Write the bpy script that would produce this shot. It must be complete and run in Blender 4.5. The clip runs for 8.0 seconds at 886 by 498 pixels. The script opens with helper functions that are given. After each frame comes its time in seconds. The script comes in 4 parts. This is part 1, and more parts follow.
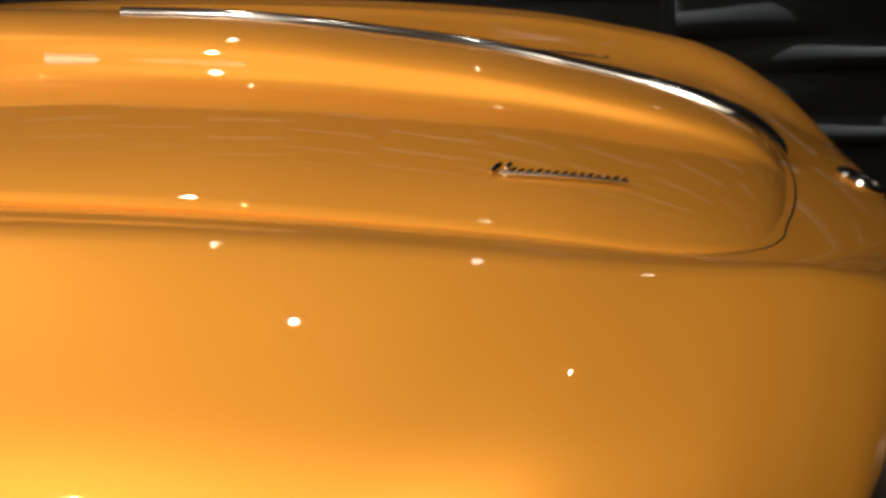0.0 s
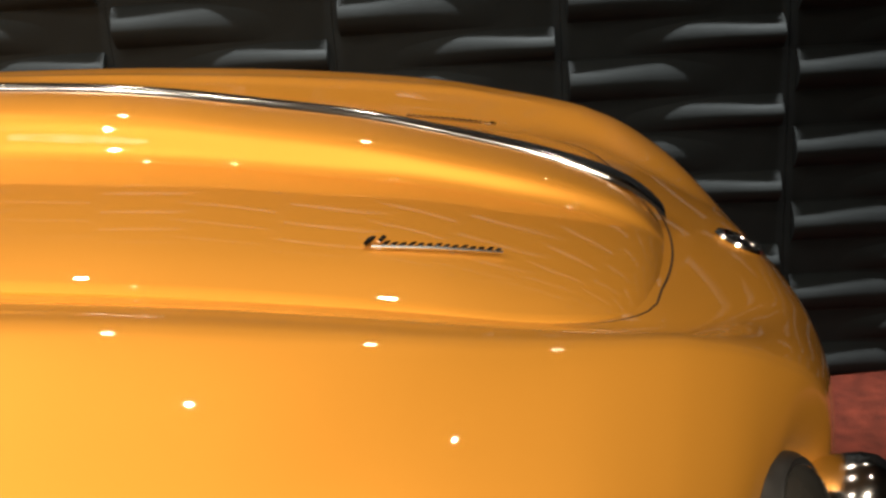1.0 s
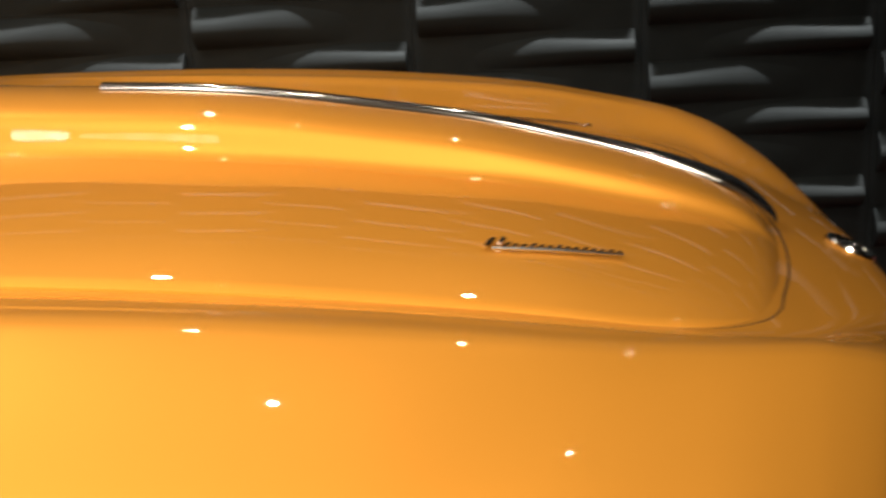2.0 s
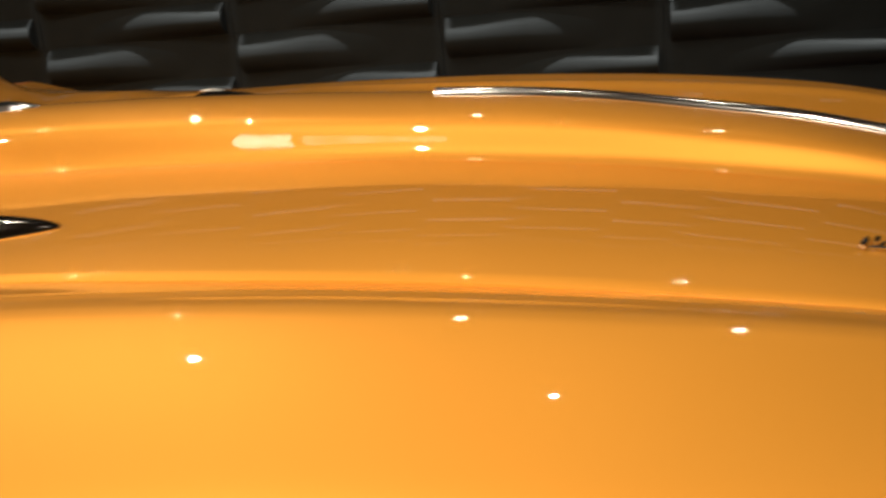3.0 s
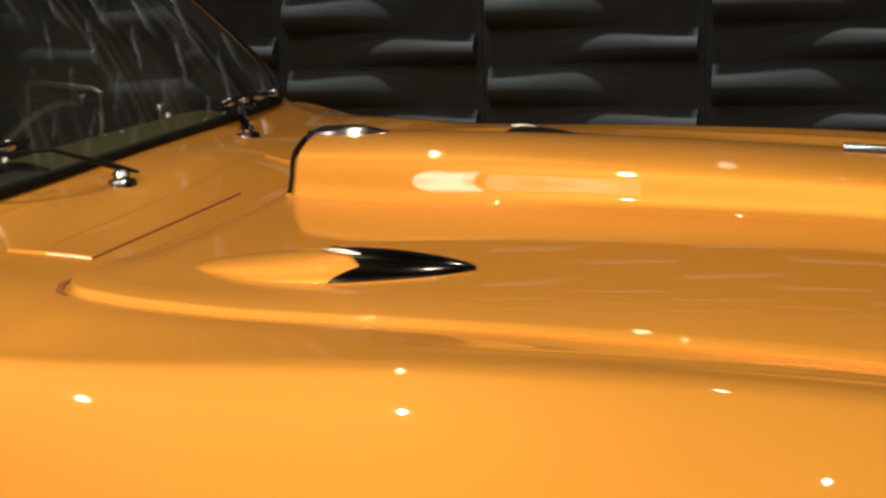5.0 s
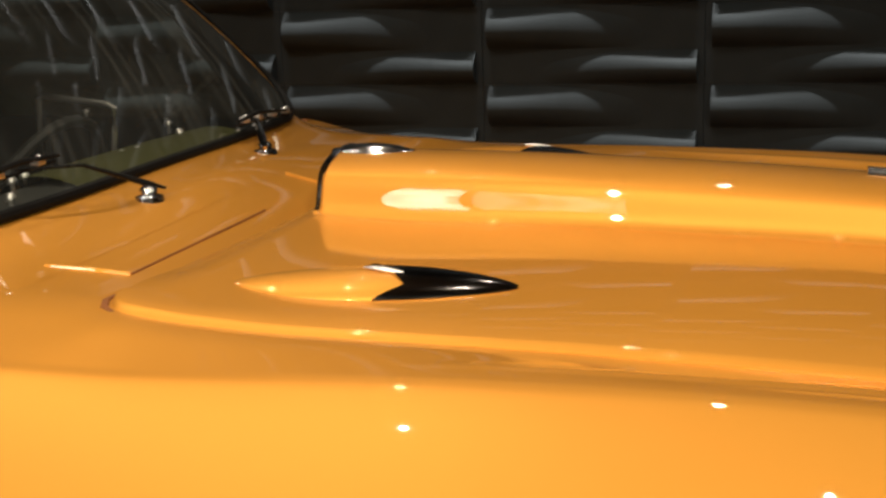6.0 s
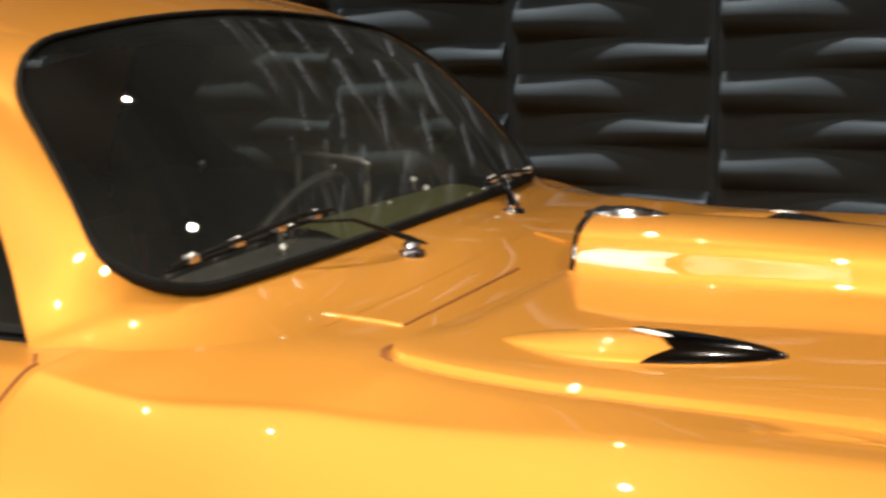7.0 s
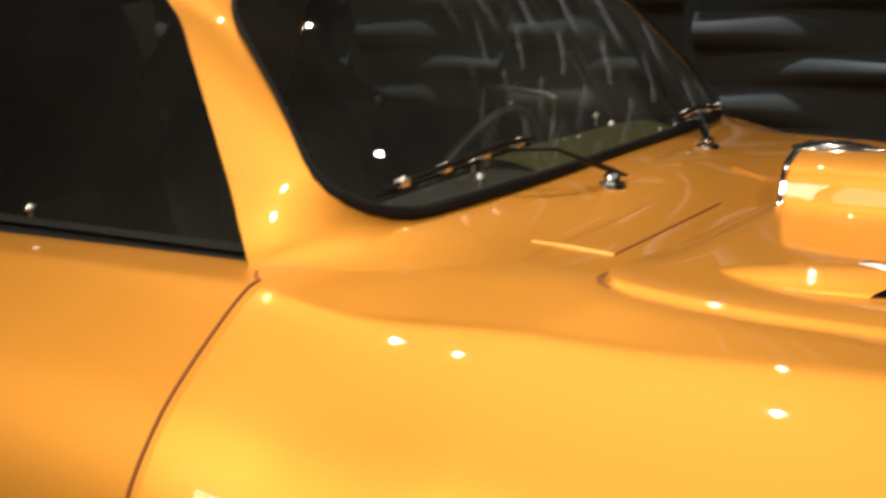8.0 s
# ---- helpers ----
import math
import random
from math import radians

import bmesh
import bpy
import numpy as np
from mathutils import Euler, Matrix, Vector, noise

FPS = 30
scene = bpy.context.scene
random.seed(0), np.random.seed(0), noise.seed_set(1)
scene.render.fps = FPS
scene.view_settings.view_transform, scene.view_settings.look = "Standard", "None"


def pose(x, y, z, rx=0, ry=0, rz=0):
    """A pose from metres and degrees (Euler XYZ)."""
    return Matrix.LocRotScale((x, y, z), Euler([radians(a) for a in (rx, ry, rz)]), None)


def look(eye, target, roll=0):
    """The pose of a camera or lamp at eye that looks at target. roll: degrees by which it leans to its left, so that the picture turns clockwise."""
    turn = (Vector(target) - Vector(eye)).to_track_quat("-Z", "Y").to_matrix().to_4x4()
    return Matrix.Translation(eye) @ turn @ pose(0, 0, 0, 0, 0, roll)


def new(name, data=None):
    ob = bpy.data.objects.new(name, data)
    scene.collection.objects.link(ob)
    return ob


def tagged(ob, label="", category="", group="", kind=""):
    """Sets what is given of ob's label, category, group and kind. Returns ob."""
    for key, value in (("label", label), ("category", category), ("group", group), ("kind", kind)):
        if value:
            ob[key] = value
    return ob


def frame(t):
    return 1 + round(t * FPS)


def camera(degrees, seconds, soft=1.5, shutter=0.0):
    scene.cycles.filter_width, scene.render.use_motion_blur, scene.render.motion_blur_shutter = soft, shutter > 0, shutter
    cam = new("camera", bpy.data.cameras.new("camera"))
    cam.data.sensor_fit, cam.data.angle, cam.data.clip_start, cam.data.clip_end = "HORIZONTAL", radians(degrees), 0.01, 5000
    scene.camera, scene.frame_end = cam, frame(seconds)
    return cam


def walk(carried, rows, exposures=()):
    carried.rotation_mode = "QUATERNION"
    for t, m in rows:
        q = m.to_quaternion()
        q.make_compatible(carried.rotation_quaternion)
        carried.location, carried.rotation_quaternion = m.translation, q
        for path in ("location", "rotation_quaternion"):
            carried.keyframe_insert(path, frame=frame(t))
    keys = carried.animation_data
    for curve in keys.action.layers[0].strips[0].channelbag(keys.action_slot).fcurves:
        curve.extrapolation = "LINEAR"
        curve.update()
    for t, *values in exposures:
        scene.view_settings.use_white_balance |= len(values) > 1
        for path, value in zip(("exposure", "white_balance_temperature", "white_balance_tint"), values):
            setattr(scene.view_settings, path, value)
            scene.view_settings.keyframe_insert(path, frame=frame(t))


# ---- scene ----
from mathutils.bvhtree import BVHTree

K = 0.75  # metres per drawing unit: the car and the wall are drawn in units of 0.75 m

cam = camera(42.0, 8.0, soft=2.7, shutter=0.5)
PATH = [
    (0, (1.12, -1.334, 1.197), (0.894, 0.52, 0.483), -3.6),
    (0.5, (1.141, -1.326, 1.214), (0.993, 0.558, 0.559), -3.2),
    (1, (1.167, -1.315, 1.207), (1.075, 0.581, 0.575), -3.7),
    (1.2, (1.166, -1.31, 1.205), (1.084, 0.586, 0.576), -3.7),
    (2.3, (1.045, -1.311, 1.208), (0.797, 0.575, 0.591), -4.6),
    (2.5, (1.008, -1.306, 1.207), (0.693, 0.57, 0.59), -5.4),
    (3, (0.902, -1.355, 1.219), (0.46, 0.506, 0.635), -6.1),
    (3.5, (0.781, -1.395, 1.216), (0.313, 0.453, 0.61), -3.8),
    (4, (0.696, -1.375, 1.22), (0.068, 0.439, 0.659), -4.0),
    (4.5, (0.614, -1.323, 1.23), (-0.07, 0.486, 0.722), -4.1),
    (4.7, (0.591, -1.323, 1.23), (-0.064, 0.496, 0.716), -3.7),
    (5.8, (0.499, -1.35, 1.238), (-0.046, 0.512, 0.753), -1.9),
    (6, (0.495, -1.354, 1.238), (-0.056, 0.506, 0.753), -2.0),
    (6.5, (0.468, -1.373, 1.248), (-0.185, 0.474, 0.843), -1.1),
    (7, (0.439, -1.404, 1.251), (-0.431, 0.356, 0.872), -1.9),
    (7.3, (0.416, -1.42, 1.248), (-0.521, 0.304, 0.862), -1.7),
    (7.5, (0.4, -1.433, 1.246), (-0.573, 0.269, 0.849), -1.8),
    (8, (0.369, -1.436, 1.23), (-0.7, 0.191, 0.771), -2.0),
]
walk(cam, [(t, look(eye, target, roll)) for t, eye, target, roll in PATH], exposures=((0.0, -0.05, 6500, 10), (0.5, 0.28, 6500, 10), (1.0, 0.55, 6400, 10), (1.3, 0.55, 6400, 10), (2.5, 0.32, 6400, 10), (3.0, 0.1, 6500, 10), (3.5, 0.0, 6500, 10), (4.0, -0.12, 6500, 10), (4.5, -0.07, 6450, 10), (6.0, 0.12, 6300, 10), (6.5, 0.42, 6100, 10), (7.0, 0.58, 5900, 10), (7.6, 0.57, 5900, 10), (8.0, 0.32, 6250, 10)))

# ---------------------------------------------------------------- world and lamps
world = bpy.data.worlds.new("gallery_dark")
scene.world = world
world.use_nodes = True
world.node_tree.nodes["Background"].inputs[0].default_value = (0.9, 0.75, 0.6, 1)
world.node_tree.nodes["Background"].inputs[1].default_value = 0.02

CEILING = 4.2  # drawing units
# small spots over the near wing, over the bonnet and behind the camera
LAMPS = [(3.1, -0.95), (1.04, -0.50), (-0.45, -0.22), (-1.50, -0.45), (-2.5, -0.5), (-0.05, -3.5), (2.75, -4.62), (-2.8, -3.7)]
# a row of spots hung lower between the car and the panelled wall
HUNG_Y, HUNG_Z = 0.95, 3.32
HUNG = [(-2.75, 11.5), (-0.52, 12), (0.60, 7), (1.66, 6.5), (2.65, 2.5)]  # place along the row, watts


def lamp(x, y, z, power, aim, size=70, radius=0.035, blend=0.6, colour=(1.0, 0.86, 0.66)):
    data = bpy.data.lights.new("spot_beam", "SPOT")
    data.energy, data.color, data.shadow_soft_size = power, colour, radius
    data.spot_size, data.spot_blend = radians(size), blend
    ob = new("spot_beam", data)
    ob.matrix_world = look((x * K, y * K, z * K), (aim[0] * K, aim[1] * K, aim[2] * K))
    return ob


for lx, ly in LAMPS:
    if ly < -2:  # strong narrow spots behind the camera that wash the flank
        lamp(lx, ly, CEILING - 0.17, 405 if lx > 1 else 195 if lx < -2 else 215, ((1.25 if lx > 1 else lx * 0.7 + 0.3), -1.05, 0.7), size=50, radius=0.026, blend=1.0)
    else:
        lamp(lx, ly, CEILING - 0.17, 15 if lx < -2 else 34 if lx < 0 else 12 if lx < 2 else 4, (lx, ly * 0.9 + 0.25, 0.0), size=130, radius=0.009)
for lx, watts in HUNG:
    lamp(lx, HUNG_Y, HUNG_Z, watts, (lx, -0.2, 1.2), size=112, radius=0.012 if lx < 0 else 0.020, blend=1.0)

# added slim strip, unseen along the ceiling, that grazes the panelled wall from above
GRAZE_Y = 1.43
graze = bpy.data.lights.new("added_rib_light", "AREA")
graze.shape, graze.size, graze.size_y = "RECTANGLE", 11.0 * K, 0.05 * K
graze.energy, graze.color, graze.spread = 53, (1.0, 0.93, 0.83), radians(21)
graze_lamp = new("added_rib_light", graze)
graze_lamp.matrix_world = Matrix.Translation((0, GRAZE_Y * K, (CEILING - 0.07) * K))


# ---------------------------------------------------------------- materials
def material(name, colour, rough=0.5, metal=0.0, coat=0.0, spec=0.5, vary=0.08, scale=8.0, bump=0.0, bump_scale=80.0, coat_rough=0.03):
    m = bpy.data.materials.new(name)
    m.use_nodes = True
    nt = m.node_tree
    b = nt.nodes["Principled BSDF"]
    b.inputs["Roughness"].default_value = rough
    b.inputs["Metallic"].default_value = metal
    b.inputs["Coat Weight"].default_value = coat
    b.inputs["Coat Roughness"].default_value = coat_rough
    b.inputs["Coat IOR"].default_value = 1.55
    b.inputs["Specular IOR Level"].default_value = spec
    co = nt.nodes.new("ShaderNodeTexCoord")
    n1 = nt.nodes.new("ShaderNodeTexNoise")
    n1.inputs["Scale"].default_value, n1.inputs["Detail"].default_value = scale, 6
    nt.links.new(co.outputs["Object"], n1.inputs["Vector"])
    ramp = nt.nodes.new("ShaderNodeMix")
    ramp.data_type = "RGBA"
    ramp.inputs["A"].default_value = (*[c * (1 - vary) for c in colour], 1)
    ramp.inputs["B"].default_value = (*[min(1, c * (1 + vary)) for c in colour], 1)
    nt.links.new(n1.outputs["Fac"], ramp.inputs["Factor"])
    nt.links.new(ramp.outputs["Result"], b.inputs["Base Color"])
    if bump:
        n2 = nt.nodes.new("ShaderNodeTexNoise")
        n2.inputs["Scale"].default_value, n2.inputs["Detail"].default_value = bump_scale, 4
        nt.links.new(co.outputs["Object"], n2.inputs["Vector"])
        bp = nt.nodes.new("ShaderNodeBump")
        bp.inputs["Strength"].default_value, bp.inputs["Distance"].default_value = bump, 0.004
        nt.links.new(n2.outputs["Fac"], bp.inputs["Height"])
        nt.links.new(bp.outputs["Normal"], b.inputs["Normal"])
    return m


PAINT = material("orange_car_paint", (0.80, 0.348, 0.040), rough=0.50, metal=0.52, coat=1.0, spec=0.35, vary=0.03, scale=2.5, coat_rough=0.016)
CHROME = material("polished_chrome", (0.88, 0.87, 0.85), rough=0.05, metal=1.0, vary=0.04, scale=30)
SATIN = material("worn_bright_trim", (0.70, 0.69, 0.675), rough=0.14, metal=1.0, vary=0.06, scale=30)
SMOKED = material("smoked_polished_metal", (0.15, 0.147, 0.145), rough=0.12, metal=1.0, vary=0.08, scale=20)
BRUSHED = material("brushed_bright_metal", (0.90, 0.89, 0.86), rough=0.38, metal=1.0, vary=0.05, scale=30)
RUBBER = material("black_rubber", (0.006, 0.006, 0.006), spec=0.2, rough=0.65, vary=0.3, scale=40, bump=0.1)
GAP = material("panel_gap_dark", (0.03, 0.012, 0.004), rough=0.8, vary=0.3, scale=40)
SEAM = material("door_seam_brown", (0.24, 0.075, 0.012), rough=0.7, vary=0.3, scale=40)
PANEL = material("black_moulded_panel", (0.0185, 0.0222, 0.0245), rough=0.58, spec=0.13, vary=0.25, scale=14, bump=0.12, bump_scale=160)
CARPET = material("red_mottled_carpet", (0.042, 0.0082, 0.0045), rough=0.95, spec=0.1, vary=0.95, scale=26, bump=0.8, bump_scale=260)
PANEL.node_tree.nodes["Principled BSDF"].inputs["Specular Tint"].default_value = (0.74, 0.88, 1.0, 1)
PLASTER = material("grey_plaster", (0.29, 0.28, 0.26), rough=0.8, vary=0.2, scale=3, bump=0.2)
BOARD = material("grey_ceiling_paint", (0.19, 0.185, 0.175), rough=0.6, vary=0.1, scale=5)
VINYL = material("black_vinyl", (0.045, 0.045, 0.041), rough=0.45, vary=0.2, scale=20, bump=0.25, bump_scale=120)
OLIVE = material("olive_dashboard_paint", (0.07, 0.07, 0.015), rough=0.45, coat=0.3, vary=0.1, scale=6)
LENS = material("dark_lamp_glass", (0.03, 0.028, 0.025), rough=0.08, spec=0.8, coat=0.6, vary=0.1)
HOUSING = material("black_lamp_housing", (0.02, 0.02, 0.02), rough=0.4, vary=0.1)


def glass_material(name, rib_gleam):
    m = bpy.data.materials.new(name)
    m.use_nodes = True
    nt = m.node_tree
    nt.nodes.remove(nt.nodes["Principled BSDF"])
    clear = nt.nodes.new("ShaderNodeBsdfTransparent")
    clear.inputs[0].default_value = (0.78, 0.80, 0.76, 1)
    gloss = nt.nodes.new("ShaderNodeBsdfGlossy")
    gloss.inputs["Roughness"].default_value = 0.012
    gloss.inputs["Color"].default_value = (1, 1, 1, 1)
    fres = nt.nodes.new("ShaderNodeFresnel")
    fres.inputs["IOR"].default_value = 1.5
    mix = nt.nodes.new("ShaderNodeMixShader")
    nt.links.new(fres.outputs[0], mix.inputs[0])
    nt.links.new(clear.outputs[0], mix.inputs[1])
    nt.links.new(gloss.outputs[0], mix.inputs[2])
    # pale layer for the dust and the painted rib reflections
    dust_gleam = nt.nodes.new("ShaderNodeBsdfDiffuse")
    dust_gleam.inputs[0].default_value = (0.50, 0.51, 0.48, 1)

    def calc(op, a, b, c=None, clamp=False):
        n = nt.nodes.new("ShaderNodeMath")
        n.operation, n.use_clamp = op, clamp
        for k, v in enumerate((a, b, c)):
            if isinstance(v, (int, float)):
                n.inputs[k].default_value = v
            elif v is not None:
                nt.links.new(v, n.inputs[k])
        return n.outputs[0]

    def ramp(value, lo, hi, top=1.0):
        n = nt.nodes.new("ShaderNodeMapRange")
        n.inputs["From Min"].default_value, n.inputs["From Max"].default_value, n.inputs["To Max"].default_value = lo, hi, top
        nt.links.new(value, n.inputs["Value"])
        return n.outputs["Result"]

    def noise_of(x, y, z, scale, detail):
        c = nt.nodes.new("ShaderNodeCombineXYZ")
        for k, v in enumerate((x, y, z)):
            if isinstance(v, (int, float)):
                c.inputs[k].default_value = v
            else:
                nt.links.new(v, c.inputs[k])
        n = nt.nodes.new("ShaderNodeTexNoise")
        n.inputs["Scale"].default_value, n.inputs["Detail"].default_value = scale, detail
        nt.links.new(c.outputs[0], n.inputs["Vector"])
        return n.outputs["Fac"]

    co = nt.nodes.new("ShaderNodeTexCoord")
    split = nt.nodes.new("ShaderNodeSeparateXYZ")
    nt.links.new(co.outputs["Object"], split.inputs[0])
    # across the pane from -1 to 1 and up it from 0 to 1
    up = calc("MULTIPLY_ADD", split.outputs["Z"], 1 / (0.385 * K), -1.31 / 0.385)
    across = calc("DIVIDE", split.outputs["Y"], calc("MULTIPLY_ADD", up, -0.107 * K, 0.745 * K))
    # mirrored panel ribs, painted as pale lines from the head of the pane downwards
    gleam_lines = ramp(noise_of(calc("MULTIPLY", calc("MULTIPLY_ADD", up, -0.32, across), 30.0), calc("MULTIPLY", up, 0.10), 3.7, 1.0, 0.0), 0.55, 0.74)
    patch = ramp(noise_of(calc("MULTIPLY", across, 4.0), calc("MULTIPLY", up, 0.7), 9.1, 1.0, 1.0), 0.30, 0.60)
    far = ramp(calc("MULTIPLY_ADD", up, 0.30, across), -0.02, 0.16)
    low = calc("MULTIPLY", ramp(across, -0.55, -0.42), ramp(up, 0.34, 0.22))
    gleam = calc("MULTIPLY", calc("MULTIPLY", gleam_lines, patch), calc("MAXIMUM", far, low))
    # thin dust, made heavier to lift the dark cabin behind
    veil = calc("MULTIPLY", noise_of(split.outputs["X"], split.outputs["Y"], split.outputs["Z"], 4.0, 3.0), 0.060)
    both = calc("MULTIPLY_ADD", gleam, rib_gleam, veil)
    mix2 = nt.nodes.new("ShaderNodeMixShader")
    nt.links.new(both, mix2.inputs[0])
    nt.links.new(mix.outputs[0], mix2.inputs[1])
    nt.links.new(dust_gleam.outputs[0], mix2.inputs[2])
    nt.links.new(mix2.outputs[0], nt.nodes["Material Output"].inputs[0])
    return m


GLASS = glass_material("windscreen_glass", 0.065)
SIDE_GLASS = glass_material("side_glass", 0.0)


# ---------------------------------------------------------------- mesh helpers
def mesh_object(name, bm, mat, sharp=38, smooth=True):
    """Turns a bmesh drawn in drawing units into one mesh object in metres."""
    for v in bm.verts:
        v.co *= K
    bmesh.ops.recalc_face_normals(bm, faces=bm.faces[:])
    for f in bm.faces:
        f.smooth = smooth
    for e in bm.edges:
        if len(e.link_faces) == 2 and e.calc_face_angle(0) > radians(sharp):
            e.smooth = False
    data = bpy.data.meshes.new(name)
    bm.to_mesh(data)
    bm.free()
    data.materials.append(mat)
    return new(name, data)


def part(name, bm, mat, parent, label="", sharp=38):
    ob = mesh_object(name, bm, mat, sharp)
    ob.parent = parent
    ob.matrix_parent_inverse = parent.matrix_world.inverted()
    if label:
        ob["label"] = label
    return ob


def thing(name, x, y, z, label, category, group="", kind=""):
    ob = new(name)
    ob.location = (x * K, y * K, z * K)
    bpy.context.view_layer.update()
    return tagged(ob, label, category, group, kind)


def curve(points, x):
    """A smooth curve through (x, value) points, level beyond both ends (monotone cubic)."""
    if x <= points[0][0]:
        return points[0][1]
    if x >= points[-1][0]:
        return points[-1][1]
    xs, ys = [p[0] for p in points], [p[1] for p in points]
    d = [(ys[i + 1] - ys[i]) / (xs[i + 1] - xs[i]) for i in range(len(xs) - 1)]
    m = [d[0]] + [0 if d[i - 1] * d[i] <= 0 else 2 * d[i - 1] * d[i] / (d[i - 1] + d[i]) for i in range(1, len(d))] + [d[-1]]
    i = max(k for k in range(len(d)) if xs[k] <= x)
    h = xs[i + 1] - xs[i]
    t = (x - xs[i]) / h
    return ((2 * t**3 - 3 * t**2 + 1) * ys[i] + (t**3 - 2 * t**2 + t) * h * m[i]
            + (3 * t**2 - 2 * t**3) * ys[i + 1] + (t**3 - t**2) * h * m[i + 1])


def grid(bm, rows, close=False, skip=None):
    """Faces over rows of points."""
    made = [[bm.verts.new(p) for p in row] for row in rows]
    for i in range(len(rows) - 1):
        n = len(rows[i])
        for j in range(n if close else n - 1):
            if skip and skip(i, j):
                continue
            q = [made[i][j], made[i][(j + 1) % n], made[i + 1][(j + 1) % n], made[i + 1][j]]
            try:
                bm.faces.new(q)
            except ValueError:
                pass
    return made


def tube(bm, path, radius, n=8, closed=False, flat=1.0, up=(0, 0, 1), caps=True):
    """A round (or flattened) bar swept along a path; radius may be a list."""
    pts = [Vector(p) for p in path]
    rows = []
    for i, p in enumerate(pts):
        a = pts[i - 1] if i or closed else pts[i]
        b = pts[(i + 1) % len(pts)] if i < len(pts) - 1 or closed else pts[i]
        t = (b - a).normalized()
        s = t.cross(Vector(up))
        s = s.normalized() if s.length > 1e-5 else Vector((1, 0, 0))
        w = s.cross(t).normalized()
        r = radius[i] if isinstance(radius, (list, tuple)) else radius
        rows.append([p + (s * math.cos(k * math.tau / n) + w * math.sin(k * math.tau / n) * flat) * r for k in range(n)])
    if closed:
        rows.append(rows[0])
    made = grid(bm, rows, close=True)
    if caps and not closed:
        bm.faces.new(made[0][::-1])
        bm.faces.new(made[-1])
    if closed:
        bmesh.ops.remove_doubles(bm, verts=bm.verts[:], dist=1e-5)


def block(bm, x0, x1, y0, y1, z0, z1, bevel=0.0, seg=2):
    r = bmesh.ops.create_cube(bm, size=1.0)
    for v in r["verts"]:
        v.co = Vector(((x0 + x1) / 2 + v.co.x * (x1 - x0), (y0 + y1) / 2 + v.co.y * (y1 - y0), (z0 + z1) / 2 + v.co.z * (z1 - z0)))
    if bevel:
        edges = list({e for v in r["verts"] for e in v.link_edges})
        bmesh.ops.bevel(bm, geom=edges, offset=bevel, segments=seg, affect="EDGES", profile=0.5)


def dome(bm, centre, along, radius, depth, n=20, rings=5, squash=1.0):
    """A shallow round cap facing along; squash flattens it upwards."""
    a = Vector(along).normalized()
    s = a.cross(Vector((0, 0, 1)))
    s = s.normalized() if s.length > 1e-4 else Vector((1, 0, 0))
    w = s.cross(a).normalized()
    c = Vector(centre)
    rows = []
    for i in range(rings):
        f = math.cos(i / rings * math.pi / 2)
        h = math.sin(i / rings * math.pi / 2) * depth
        rows.append([c + a * h + (s * math.cos(k * math.tau / n) + w * math.sin(k * math.tau / n) * squash) * radius * f for k in range(n)])
    made = grid(bm, rows, close=True)
    top = bm.verts.new(c + a * depth)
    for k in range(n):
        bm.faces.new((made[-1][k], made[-1][(k + 1) % n], top))


# ---------------------------------------------------------------- the room
def slab(name, x0, x1, y0, y1, z0, z1, mat, label, category):
    bm = bmesh.new()
    block(bm, x0, x1, y0, y1, z0, z1)
    return tagged(mesh_object(name, bm, mat), label, category, kind="structure")


SOUTH = -4.8
WALL_Y = 1.66  # face of the boards that carry the moulded panels
slab("floor", -8, 8, SOUTH, WALL_Y + 0.3, -0.2, 0.0, CARPET, "rust-red mottled carpet laid over the gallery floor", "floor")
slab("ceiling", -8, 8, SOUTH, WALL_Y + 0.3, CEILING, CEILING + 0.2, BOARD, "grey painted gallery ceiling", "ceiling")
wall_north = slab("wall_north", -8, 8, WALL_Y, WALL_Y + 0.3, 0.0, CEILING, PANEL, "black wall behind the car faced with moulded wave panels", "wall")
slab("wall_south", -8, 8, SOUTH - 0.3, SOUTH, 0.0, CEILING, PLASTER, "plain grey plaster wall behind the camera", "wall")
slab("wall_east", 8, 8.3, SOUTH - 0.3, WALL_Y + 0.3, 0.0, CEILING, PLASTER, "plain grey plaster end wall", "wall")
slab("wall_west", -8.3, -8, SOUTH - 0.3, WALL_Y + 0.3, 0.0, CEILING, PLASTER, "plain grey plaster end wall", "wall")


def spot_fixture(lx, ly, mouth, label):
    """A small spotlight on a stem from the ceiling, its shade open just over the lamp."""
    top = thing("ceiling_spotlight", lx, ly, CEILING, label, "ceiling light", "ceiling spotlights")
    bm = bmesh.new()
    tube(bm, [(lx, ly, CEILING), (lx, ly, mouth + 0.09)], 0.02, n=10)
    part("stem", bm, HOUSING, top)
    bm = bmesh.new()
    tube(bm, [(lx, ly, mouth + 0.09), (lx, ly, mouth + 0.08), (lx, ly, mouth)], [0.03, 0.07, 0.09], n=16, caps=False)
    part("shade", bm, HOUSING, top)


for lx, ly in LAMPS:
    spot_fixture(lx, ly, CEILING - 0.18, "small black ceiling spotlight with a warm lamp")
for lx, watts in HUNG:
    spot_fixture(lx, HUNG_Y, HUNG_Z + 0.03, "small black spotlight hung on a long stem before the panels")


